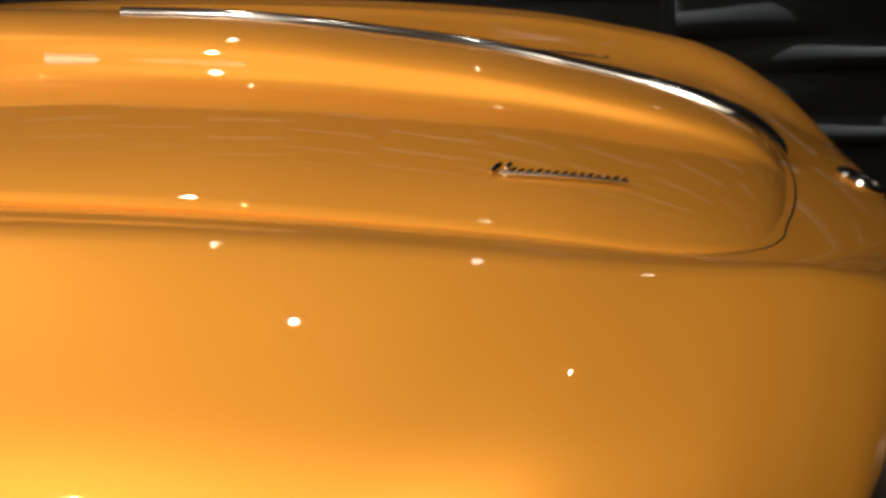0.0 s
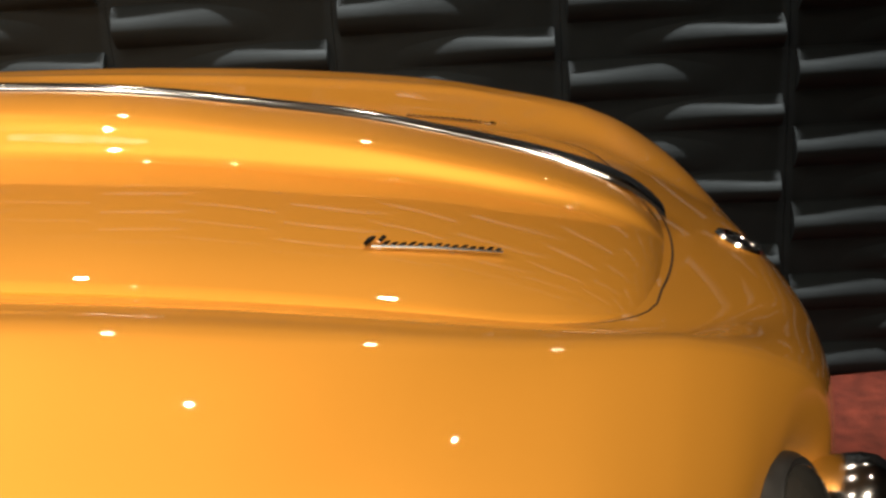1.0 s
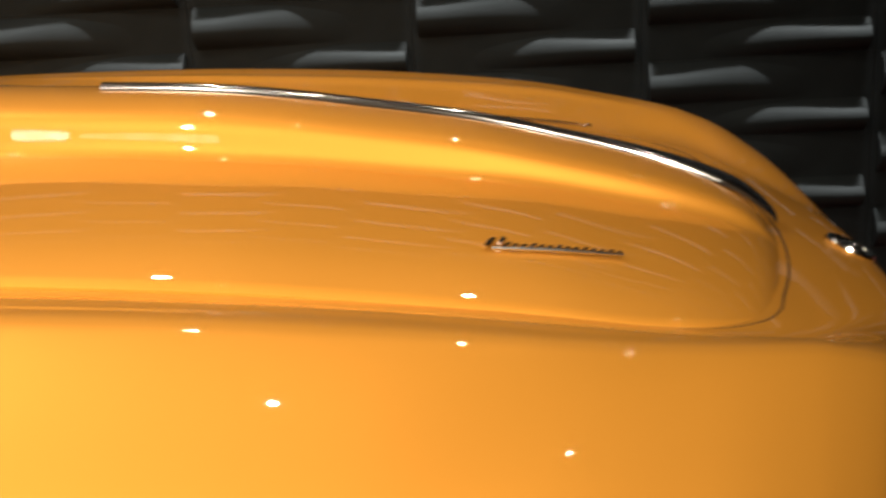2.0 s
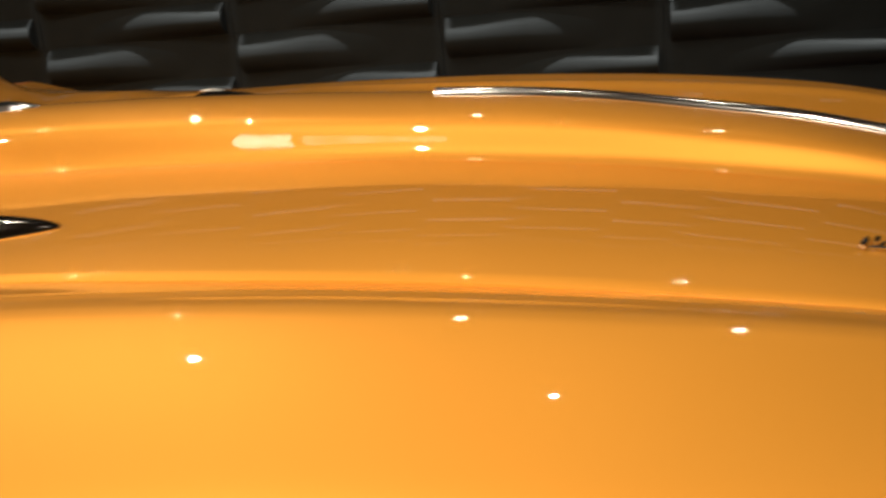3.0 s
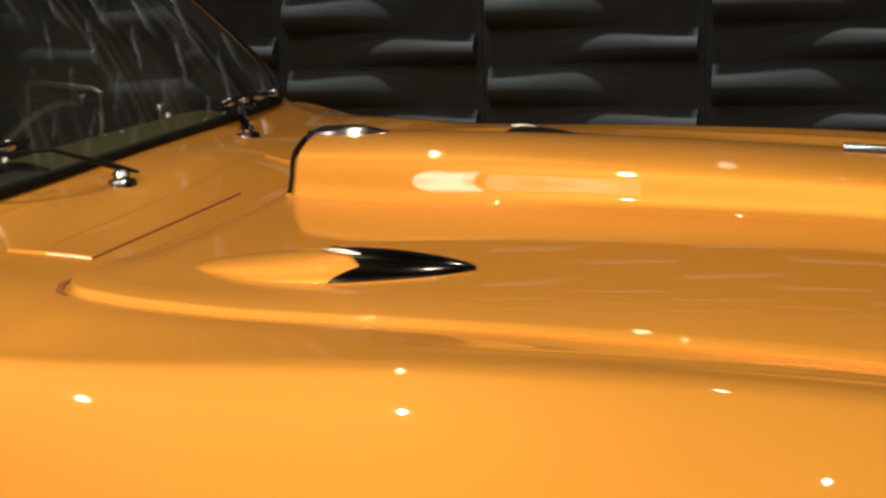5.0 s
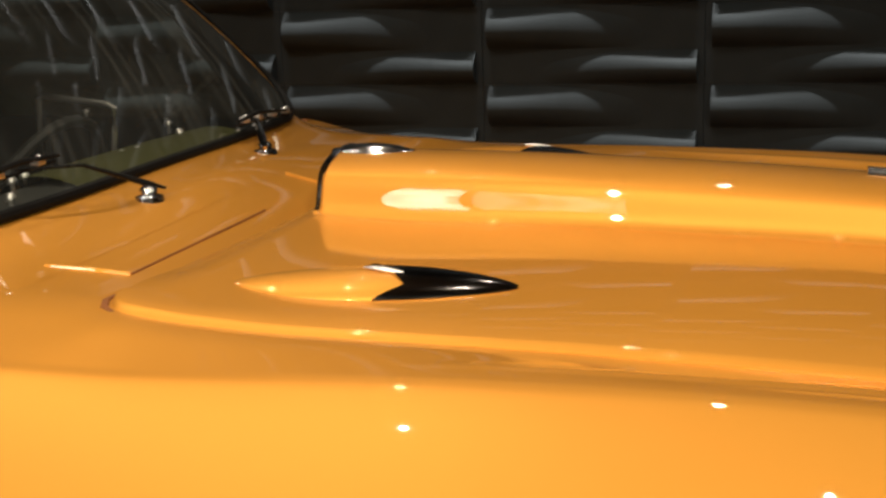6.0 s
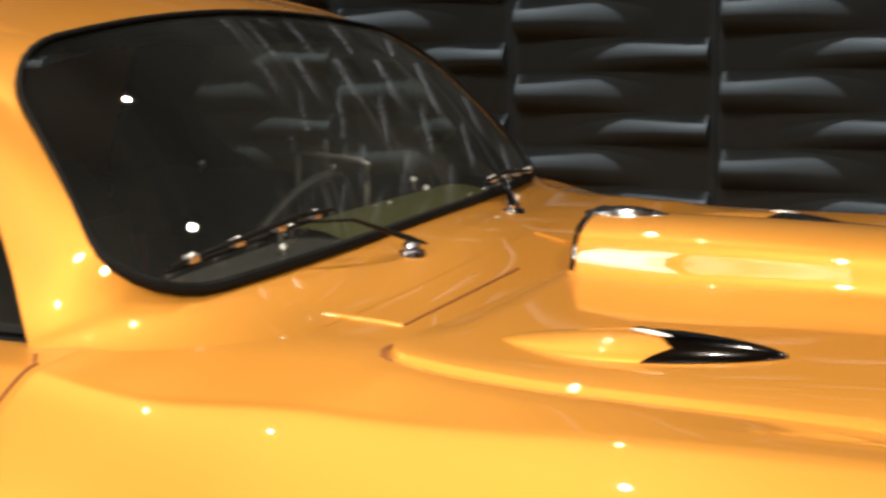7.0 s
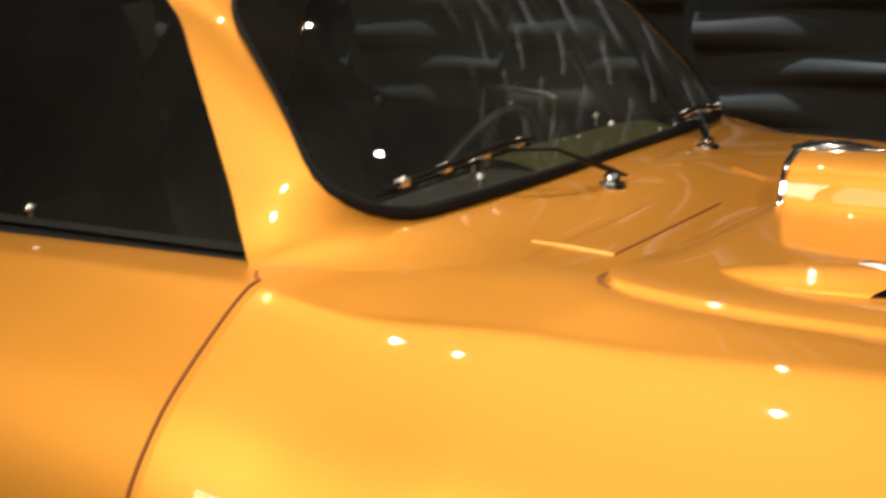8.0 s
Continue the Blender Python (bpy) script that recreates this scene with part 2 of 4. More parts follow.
# housing for the added strip that brightens the ribs
added_strip = thing("added_strip", 0, GRAZE_Y, CEILING, "slim black strip light added along the ceiling to brighten the panel ribs", "strip light")
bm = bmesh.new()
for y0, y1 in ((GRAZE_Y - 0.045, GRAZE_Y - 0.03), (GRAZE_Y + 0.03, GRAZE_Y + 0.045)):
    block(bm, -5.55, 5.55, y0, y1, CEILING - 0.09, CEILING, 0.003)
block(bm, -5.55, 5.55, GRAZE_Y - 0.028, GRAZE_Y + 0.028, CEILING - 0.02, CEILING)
part("housing", bm, HOUSING, added_strip)


def glow(name, colour, strength):
    m = bpy.data.materials.new(name)
    m.use_nodes = True
    b = m.node_tree.nodes["Principled BSDF"]
    b.inputs["Base Color"].default_value = (0.8, 0.8, 0.8, 1)
    b.inputs["Emission Color"].default_value = (*colour, 1)
    # uneven, as of lit goods behind a front
    co = m.node_tree.nodes.new("ShaderNodeTexCoord")
    n = m.node_tree.nodes.new("ShaderNodeTexNoise")
    n.inputs["Scale"].default_value, n.inputs["Detail"].default_value = 6.0, 3
    m.node_tree.links.new(co.outputs["Object"], n.inputs["Vector"])
    k = m.node_tree.nodes.new("ShaderNodeMapRange")
    k.inputs["From Min"].default_value, k.inputs["From Max"].default_value = 0.3, 0.7
    k.inputs["To Min"].default_value, k.inputs["To Max"].default_value = 0.25 * strength, 1.6 * strength
    m.node_tree.links.new(n.outputs["Fac"], k.inputs["Value"])
    m.node_tree.links.new(k.outputs["Result"], b.inputs["Emission Strength"])
    return m


WARM = glow("warm_lit_sign", (1.0, 0.84, 0.66), 12.0)
DIM = glow("dim_lit_sign", (1.0, 0.80, 0.60), 3.0)
COOL = glow("cool_lit_sign", (0.75, 0.80, 1.0), 7.0)


def lightbox(x0, x1, z0, z1, mat, label):
    """A flat lit box on the wall behind the camera, seen as a reflection in the bonnet's bulge."""
    top = thing("wall_lightbox", (x0 + x1) / 2, SOUTH, z0, label, "light box", "lit boxes on the wall")
    bm = bmesh.new()
    block(bm, x0 - 0.03, x1 + 0.03, SOUTH, SOUTH + 0.05, z0 - 0.03, z1 + 0.03, 0.008)
    part("frame", bm, HOUSING, top)
    bm = bmesh.new()
    block(bm, x0, x1, SOUTH + 0.04, SOUTH + 0.06, z0, z1)
    part("diffuser", bm, mat, top)


lightbox(-1.58, -1.19, 3.22, 3.93, WARM, "square warm lit box on the grey wall")
lightbox(-1.11, -0.10, 3.26, 3.90, DIM, "dimmer warm lit box on the grey wall")
lightbox(-1.60, -1.24, 4.01, 4.09, COOL, "slim cool white lit box on the grey wall")

# ---------------------------------------------------------------- the car's form, in drawing units
# x runs forward from the windscreen, y to the car's left, z up from the floor
LIP_Z = [(-1.9, 1.262), (-0.9, 1.282), (-0.46, 1.287), (-0.3, 1.277), (-0.2, 1.273), (-0.13, 1.268), (-0.085, 1.262), (0.0, 1.252), (0.12, 1.244), (0.39, 1.238), (0.74, 1.224),
         (1.05, 1.194), (1.36, 1.147), (1.57, 1.106), (1.75, 1.071), (1.85, 1.043)]
LIP_Y = [(-0.112, 0.608), (-0.109, 0.626), (-0.101, 0.642), (-0.088, 0.652), (-0.07, 0.657), (0.0, 0.657), (0.3, 0.657), (0.7, 0.642), (1.05, 0.607), (1.36, 0.565), (1.57, 0.53), (1.70, 0.485), (1.78, 0.43), (1.815, 0.38), (1.838, 0.31)]
BODY_Y = LIP_Y[:10] + [(1.57, 0.53), (1.75, 0.48), (1.84, 0.38), (1.94, 0.24), (2.07, 0.12)]
CROWN = [(-0.46, 0.050), (-0.36, 0.054), (-0.28, 0.050), (-0.2, 0.014), (-0.15, -0.016), (-0.10, -0.036), (-0.04, -0.048), (0.4, -0.04), (0.9, -0.03), (1.2, -0.012), (1.6, 0.002), (1.75, 0.008), (1.85, 0.012)]
BULGE_TOP = [(-0.06, 1.347), (0.2, 1.345), (0.5, 1.336), (0.8, 1.320), (0.94, 1.311), (1.07, 1.296), (1.2, 1.275), (1.35, 1.249),
             (1.5, 1.212), (1.635, 1.174), (1.757, 1.125), (1.81, 1.085), (1.835, 1.05)]
CREST = [(-1.0, 0.87), (-0.46, 0.865), (-0.2, 0.812), (0.0, 0.782), (0.25, 0.760), (0.55, 0.752), (0.85, 0.752), (1.15, 0.745), (1.45, 0.722), (1.62, 0.675), (1.77, 0.61), (1.95, 0.53), (2.07, 0.45)]
RISE = [(-0.46, -0.012), (-0.38, -0.026), (-0.3, -0.033), (-0.1, -0.022), (0.1, -0.008), (0.4, 0.002), (0.8, 0.013), (1.1, 0.027), (1.35, 0.040), (1.55, 0.047), (1.75, 0.047), (1.9, 0.043), (2.0, 0.042), (2.06, 0.03)]
SIDE = [(0.0, 0.0), (0.012, 0.0017), (0.030, 0.0100), (0.050, 0.0235), (0.084, 0.050), (0.125, 0.083), (0.157, 0.113), (0.197, 0.164), (0.225, 0.215),
        (0.245, 0.29), (0.258, 0.40), (0.26, 0.55), (0.25, 0.75)]
# the front wing's broad shoulder between the scuttle and the headlamp
WIDE = [(0.0, 0.0), (0.020, 0.0024), (0.045, 0.0110), (0.078, 0.0240), (0.13, 0.0465), (0.185, 0.0747), (0.235, 0.105), (0.285, 0.144), (0.325, 0.19),
        (0.355, 0.25), (0.372, 0.36), (0.378, 0.52), (0.37, 0.75)]
# how far the flank has gone over from the narrow to the broad shoulder
BROAD = [(-3.4, 0.0), (-1.3, 0.0), (-0.46, 0.25), (-0.2, 0.42), (0.0, 0.54), (0.3, 0.62), (1.3, 0.62), (1.55, 0.31), (1.80, 0.0), (2.1, 0.0)]
SIDE_Q = [[(k, p[i]) for k, p in enumerate(SIDE)] for i in (0, 1)]
WIDE_Q = [[(k, p[i]) for k, p in enumerate(WIDE)] for i in (0, 1)]
NOSE = [(1.75, 1.071), (1.83, 1.046), (1.90, 1.02), (1.967, 0.988), (2.02, 0.94), (2.045, 0.88), (2.056, 0.81), (2.06, 0.72), (2.06, 0.60), (2.04, 0.48), (2.0, 0.36)]


BULGE_W = 0.168
# how far the bonnet's side edges sink and draw in, and how far its deck swells, as it grows rounder towards the nose
DROOP = [(-0.07, 0.0), (0.0, 0.001), (0.3, 0.010), (0.6, 0.023), (0.9, 0.031), (1.2, 0.029), (1.42, 0.021), (1.58, 0.011), (1.70, 0.003), (1.78, 0.0)]
SWELL = [(-0.07, 0.0), (0.0, 0.002), (0.3, 0.019), (0.6, 0.036), (0.9, 0.050), (1.2, 0.056), (1.42, 0.054), (1.6, 0.040), (1.75, 0.022), (1.84, 0.010)]
SPREAD = -2.8
# how far the bonnet rolls down at its side edges
EDGE = [(-0.13, 0.005), (0.0, 0.0045), (0.3, 0.0045), (0.6, 0.005), (1.5, 0.006), (1.8, 0.0)]


def proud(x):
    """How far the bonnet's edge line stands over the plain fall of its side."""
    return 0.0105 * max(0.0, min(1.0, (x + 0.05) / 0.5)) * roll(x)


def lip_z(x):
    return curve(LIP_Z, x) - curve(DROOP, x) + proud(x)


def lip_y(x):
    return curve(LIP_Y, x) + SPREAD * curve(DROOP, x)


def body_y(x):
    return curve(BODY_Y, x) + SPREAD * curve(DROOP, x)


def crest_y(x):
    return curve(CREST, x) + SPREAD * 0.3 * curve(DROOP, x)


def rise_z(x):
    return curve(RISE, x) + 0.9 * curve(DROOP, x) - proud(x)


def crown(x, y):
    """How far the middle of the cowl stands over its sides."""
    return curve(CROWN, x) * max(0.0, 1 - math.hypot(y, 0.15) / 0.67) ** 1.4


def deck_z(x, y):
    """The bonnet without the central bulge: a gently crowned deck that rolls over towards its side edges."""
    yl = lip_y(x)
    u = min(1.0, abs(y) / yl)
    fore = max(0.0, min(1.0, (x + 0.05) / 0.5))
    width = 0.022 + 0.088 * fore
    over = max(0.0, (abs(y) - yl + width) / width)
    return lip_z(x) + 0.007 + (curve(SWELL, x) - proud(x)) * (1 - u**2.5) - curve(EDGE, x) * over**2.2


def roll(x):
    """How strongly the bonnet rolls over towards its side edges."""
    return max(0.0, min(1.0, (x + 0.13) / 0.16)) * max(0.0, min(1.0, (1.8 - x) / 0.3))


def bulge_z(x, y):
    """The central bulge: a low dome with steep sides and a hollow foot."""
    v = abs(y)
    across = (1 - 0.24 * (v / 0.1) ** 2.2) / (1 + (v / 0.1165) ** 22)
    return max(0.0, curve(BULGE_TOP, x) - deck_z(x, 0)) * max(0.0, across)


def wing(x, y):
    """Height of the body beside the bonnet over its edge line: a shallow valley that rises to the wing's crest."""
    yl, crest = body_y(x), crest_y(x)
    t = max(0.0, min(1.0, (y - yl) / max(0.05, crest - yl)))
    at = 0.62 + 0.14 * max(0.0, min(1.0, (x - 0.6) / 0.9))
    ridge = 0.0045 * math.exp(-(((t - at) / 0.07) ** 2)) * max(0.0, min(1.0, (x - 0.3) / 0.4)) * max(0.0, min(1.0, (1.75 - x) / 0.25))
    rise = rise_z(x)
    fall = t * t / 0.75 if t < 0.5 else (t - 0.25) / 0.75
    return (rise * t * t * (3 - 2 * t) if rise > 0 else rise * fall) + ridge


def shoulder(x, q):
    """How far the flank stands out beyond the crest and lies below it, at step q of its profile."""
    wide = curve(BROAD, x)
    return [curve(SIDE_Q[i], q) * (1 - wide) + curve(WIDE_Q[i], q) * wide for i in (0, 1)]


def section(x, z, nx, nz, kp, drop0, half=True):
    """One cross-section of the body from one flank over the top to the other."""
    crest = crest_y(x)
    yl = min(body_y(x), crest * 0.85)
    out = []
    ys = [yl * i / 16 for i in range(16)] + [yl + (crest - yl) * i / 24 for i in range(25)]
    for y in ys:
        c = crown(x, y) if nz > 0.8 else 0.0
        t = max(0.0, min(1.0, (y - yl) / (crest - yl)))
        d0 = drop0 * (1 - t) ** 2.6
        out.append(Vector((x - kp * y * y, y, z + c - d0 + wing(x, y) * nz)))
    top = rise_z(x) * nz
    for k in range(1, 37):
        s, d = shoulder(x, k / 3)
        y = crest + s
        out.append(Vector((x - kp * y * y - nx * d, y, z + top - nz * d)))
    return [Vector((p.x, -p.y, p.z)) for p in reversed(out[1:])] + out


def lean(x):
    d = (lip_z(x + 0.05) - lip_z(x - 0.05)) / 0.1
    n = math.hypot(1, d)
    return max(0.0, -d / n), 1 / n


def body_rows(x0, x1, n):
    return [section(x, lip_z(x), lean(x)[0], lean(x)[1], 0.0, 0.002 + 0.001 * roll(x) + 0.003 * max(0.0, min(1.0, (x - 0.2) / 0.5))) for x in [x0 + (x1 - x0) * i / n for i in range(n + 1)]]


car = thing("car", 0, 0, 0, "glossy orange classic car with a chrome bonnet strip, on red carpet", "car")

bm = bmesh.new()
rows = body_rows(-0.46, 1.75, 120)
for i in range(1, 30):
    f = i / 29
    s = f * (len(NOSE) - 1)
    xs = curve([(k, p[0]) for k, p in enumerate(NOSE)], s)
    zs = curve([(k, p[1]) for k, p in enumerate(NOSE)], s)
    xb = curve([(k, p[0]) for k, p in enumerate(NOSE)], s + 0.05) - curve([(k, p[0]) for k, p in enumerate(NOSE)], s - 0.05)
    zb = curve([(k, p[1]) for k, p in enumerate(NOSE)], s + 0.05) - curve([(k, p[1]) for k, p in enumerate(NOSE)], s - 0.05)
    ln = math.hypot(xb, zb)
    nx, nz = (-zb / ln, xb / ln)
    rows.append(section(xs, zs, max(0, nx), max(0.25, nz), 0.48 * min(1, f * 1.5) ** 2 * (3 - 2 * min(1, f * 1.5)), (0.005 + 0.001 * roll(1.75)) * (1 - min(1, 3 * f))))


def cabin_hole(i, j):
    x = rows[i][j].x
    y = (rows[i][j].y + rows[i][j + 1].y) / 2
    return x < -0.40 and abs(y) < 0.66


grid(bm, rows, skip=cabin_hole)
body = part("front_body", bm, PAINT, car, "glossy orange front wings, cowl and rounded nose")


def flank(name, x0, x1, sign, label):
    bm = bmesh.new()
    rws = []
    for i in range(13):
        x = x0 + (x1 - x0) * i / 12
        z, c = lip_z(x), crest_y(x)
        pts = [Vector((x, sign * (c - 0.10), z - 0.05)), Vector((x, sign * (c - 0.085), z - 0.012))]
        pts += [Vector((x, sign * (c - q), z + wing(-0.46, 0.865 - q))) for q in (0.07, 0.045, 0.02)]
        pts += [Vector((x, sign * (c + s), z - 0.012 - d)) for s, d in [shoulder(x, k / 2) for k in range(25)]]
        rws.append(pts)
    made = grid(bm, rws)
    for row in (made[0], made[-1]):
        inner = [bm.verts.new(v.co + Vector((0, -sign * 0.02, -0.015))) for v in row]
        for k in range(len(row) - 1):
            bm.faces.new((row[k], row[k + 1], inner[k + 1], inner[k]))
    return part(name, bm, PAINT, car, label)


for sg in (-1, 1):
    flank("door", -0.4605, -1.75, sg, "orange door skin with a thin shut line")
    flank("rear_wing", -1.756, -3.3, sg, "orange rear wing")
for sg in (-1, 1):
    bm = bmesh.new()
    z, c = lip_z(-0.463), crest_y(-0.463)
    tube(bm, [(-0.507, sg * 0.836, z + wing(-0.46, 0.836) - 0.001), (-0.488, sg * 0.857, z - 0.0125)] + [(-0.476, sg * (c + s), z - d - 0.0125) for s, d in [shoulder(-0.46, k / 2) for k in range(23)]], 0.0032, n=6)
    part("door_gap", bm, SEAM, car, "thin brown shut line before the door")

# bonnet lid with its central bulge
bm = bmesh.new()
XS = [-0.108, -0.10, -0.09, -0.075, -0.06, -0.0415, -0.0408] + [-0.025 + 1.86 * i / 90 for i in range(91)]
rows = []
for x0 in XS:
    p = (x0 + 0.108) / 1.943
    yl = lip_y(x0)
    w = BULGE_W
    inset = 0.012
    w3 = yl - inset
    half = [0.084 * i / 24 for i in range(24)] + [0.084 + 0.056 * i / 40 for i in range(40)] + [0.140 + (w - 0.140) * i / 8 for i in range(9)] + [w + (w3 - w) * i / 26 for i in range(1, 27)] + [w3 + inset * i / 12 for i in range(1, 13)]
    row = []
    for y in [-v for v in reversed(half[1:])] + half:
        q = y / yl
        x = x0 - 0.05 * p**6 * q * q - 0.018 * max(0.0, (x0 - 1.5) / 0.335) ** 2
        t = max(0.0, (abs(y) - w3) / inset)
        edge = -(0.002 + 0.002 * roll(x0)) * t**2.0 - 0.014 * max(0.0, (x0 - 1.785) / 0.05) ** 2
        z = deck_z(x0, y) + (bulge_z(x0, y) if x0 > -0.041 else 0) + edge
        # the rear edge sinks flush with the cowl
        flush = max(0.0, min(1.0, (-0.045 - x0) / 0.06)) ** 2 * max(0.0, min(1.0, (0.60 - abs(y)) / 0.14))
        z += (lip_z(x0) + crown(x0, y) + 0.0012 - z) * flush
        row.append(Vector((x, y, z)))
    rows.append(row)
made = grid(bm, rows)
rim = [v for v in made[0]] + [r[-1] for r in made[1:]] + [v for v in reversed(made[-1][:-1])] + [r[0] for r in reversed(made[1:-1])]
rings = [rim]
for out, down in ((0.002, 0.002), (0.0025, 0.006), (0.0, 0.018)):
    ring = []
    for v in rim:
        d = Vector((0.0, math.copysign(1, v.co.y), 0)) if abs(v.co.y) > 0.32 and v.co.x < 1.7 else Vector((v.co.x - 1.2, v.co.y * 1.5, 0)).normalized()
        if v.co.x < -0.075 and abs(v.co.y) < 0.6:
            d = Vector((-1, 0, 0))
        ring.append(bm.verts.new(v.co + d * out - Vector((0, 0, down))))
    rings.append(ring)
for a, b in zip(rings, rings[1:]):
    for k in range(len(a)):
        bm.faces.new((a[k], a[(k + 1) % len(a)], b[(k + 1) % len(a)], b[k]))
bonnet = part("bonnet", bm, PAINT, car, "orange bonnet lid with a rounded central bulge", sharp=30)

for sg in (-1, 1):
    bm = bmesh.new()
    hook = [(-0.117, 0.575), (-0.120, 0.602), (-0.117, 0.630), (-0.106, 0.652), (-0.085, 0.664), (-0.06, 0.668)]
    tube(bm, [(x, sg * y, lip_z(x) - 0.007) for x, y in hook], [0.001, 0.005, 0.0075, 0.008, 0.005, 0.001], n=6)
    part("corner_gap", bm, SEAM, bonnet, "dark gap at the rear corner of the bonnet")

# chrome rim at the open rear end of the bulge, and the cap on its crown
bm = bmesh.new()
half = [0.012 * i for i in range(9)] + [0.103, 0.109, 0.114, 0.1175, 0.121, 0.125, 0.129, 0.133, 0.136]
arch = [(-0.043, y, deck_z(-0.04, y) + bulge_z(-0.04, y) + 0.002) for y in [-v for v in reversed(half[1:])] + half]
tube(bm, arch, 0.0055, n=8, up=(1, 0, 0))
part("bulge_rim", bm, CHROME, bonnet, "chrome rim round the rear end of the bulge")
bm = bmesh.new()
fan = [bm.verts.new((-0.0412, p[1], p[2] - 0.003)) for p in arch]
base = bm.verts.new((-0.0412, 0, deck_z(-0.05, 0)))
for a, b in zip(fan, fan[1:]):
    bm.faces.new((a, b, base))
part("bulge_end", bm, GAP, bonnet, "dark end of the bulge")
bm = bmesh.new()
cap_rows = []
for i in range(13):
    f = i / 12
    x = -0.062 + 0.145 * f
    w = 0.034 * math.sqrt(max(0.02, 1 - (2 * f - 1) ** 2 * 0.96)) * (1.1 - 0.45 * f)
    cap_rows.append([(x, w * math.sin(a), curve(BULGE_TOP, x) + 0.016 * math.cos(a) * math.sin(math.pi * min(0.96, max(0.04, f))) ** 0.5 - 0.004) for a in [(-1 + k / 5) * 1.57 for k in range(11)]])
grid(bm, cap_rows)
part("bulge_cap", bm, SATIN, bonnet, "small chrome cap on the crown of the bulge")

# long chrome strip down the middle
bm = bmesh.new()
srows = []
for i in range(70):
    f = i / 69
    x = 0.79 + 1.030 * f
    w = 0.011 + 0.004 * f + 0.026 * max(0, (f - 0.66) / 0.34) ** 1.3
    h = 0.011
    z = curve(BULGE_TOP, x)
    srows.append([(x, w * math.sin(a), z - 0.004 + (h + 0.004) * max(0, math.cos(a)) ** 0.6) for a in [(-1 + k / 6) * 1.57 for k in range(13)]])
grid(bm, srows)
part("bonnet_strip", bm, SATIN, bonnet, "long chrome strip along the crown")


# script badges: plain slanting bars on a thin base bar, as the writing cannot be read
def script(sign):
    base, lift = (0.384, 0.0045) if sign < 0 else (0.480, 0.009)

    def at(f, h, up=0.0):
        """A point on the badge: f along it from 0 to 1, h up the bars."""
        g = f if sign < 0 else 1 - f
        x = 1.392 + 0.172 * g - sign * 0.35 * h
        y = base - 0.030 * g - h
        return Vector((x, sign * y, deck_z(x, y) + lift + up))

    bm = bmesh.new()
    tube(bm, [at(-0.01, 0.0), at(0.0, 0.014, 0.001), at(0.0, 0.027)], [0.0030, 0.0042, 0.0030], n=6)
    tube(bm, [at(0.07, 0.012), at(0.07, 0.028)], [0.0026, 0.0036], n=6)
    for k in range(14):
        f = 0.13 + 0.83 * k / 13
        high = 0.016 - 0.005 * k / 13 - (0.003 if k % 3 else 0.0)
        tube(bm, [at(f - 0.012, 0.0), at(f + 0.006, high * 0.5, 0.001), at(f + 0.010, high)], [0.0020, 0.0027, 0.0018], n=6)
    tube(bm, [at(0.04, 0.001, -0.001), at(0.5, 0.001, -0.001), at(1.0, 0.001, -0.001)], [0.0022, 0.0030, 0.0020], n=6)
    part("script_badge", bm, SATIN, bonnet, "small chrome badge of plain slanting bars")


script(-1)
script(1)


# teardrop pods with chrome noses
def pod(sign):
    x0, x1, yc = -0.005, 0.355, 0.513
    bm, bc = bmesh.new(), bmesh.new()

    def surface(f, a):
        w = 0.057 * (math.sin(math.pi * min(1, max(0, f)) ** 0.92)) ** 0.68
        x = x0 + (x1 - x0) * f
        y = yc - 0.064 * f + w * math.sin(a)
        h = 0.0245 * (math.sin(math.pi * min(1, max(0, f)) ** 1.0)) ** 0.7
        return Vector((x, sign * y, deck_z(x, y) + h * max(0, math.cos(a)) ** 1.5))

    cols = [(-1 + k / 18) * 1.57 for k in range(37)]
    tail, nose = [], []
    for i in range(25):
        tail.append([surface(i / 24 * 0.72, a) for a in cols])
    grid(bm, tail)
    for i in range(21):
        row = []
        for a in cols:
            # swallow-tailed rear edge of the chrome shell
            da = math.sin(a) - 0.72
            start = 0.640 - 0.34 * max(0.0, da) - 0.135 * max(0.0, -da)
            f = start + (0.998 - start) * i / 20
            v = surface(f, a)
            n = Vector((0, math.sin(a) * sign * 0.7, math.cos(a) + 0.2)).normalized()
            row.append(v + n * 0.0035)
        nose.append(row)
    made = grid(bc, nose)
    part("vent_pod", bm, PAINT, bonnet, "raised orange teardrop pod on the bonnet")
    shell = part("pod_nose", bc, SMOKED, bonnet, "dark polished swallow-tailed nose of the pod")
    bb = bmesh.new()
    tube(bb, [surface(0.56 + 0.435 * k / 24, 1.5) + Vector((0, sign * 0.003, 0.001)) for k in range(25)], 0.0016, n=6)
    part("nose_bead", bb, CHROME, shell, "thin bright bead along the foot of the nose")
    # brushed bar laid on the shell in place of its white reflection
    bb = bmesh.new()
    tube(bb, [surface(0.47 + 0.15 * k / 12, 0.05 + 0.25 * k / 12) + Vector((0, 0, 0.003)) for k in range(13)], [0.001 + 0.0042 * math.sin(math.pi * (k + 0.4) / 13) for k in range(13)], n=10, flat=0.7)
    part("nose_gleam", bb, BRUSHED, shell, "bright bar added for the reflection on the upper limb of the nose")


pod(-1)
pod(1)

# nose badge
bm = bmesh.new()


def nose_point(s, y):
    xs = curve([(k, p[0]) for k, p in enumerate(NOSE)], s)
    zs = curve([(k, p[1]) for k, p in enumerate(NOSE)], s)
    return Vector((xs, y, zs))


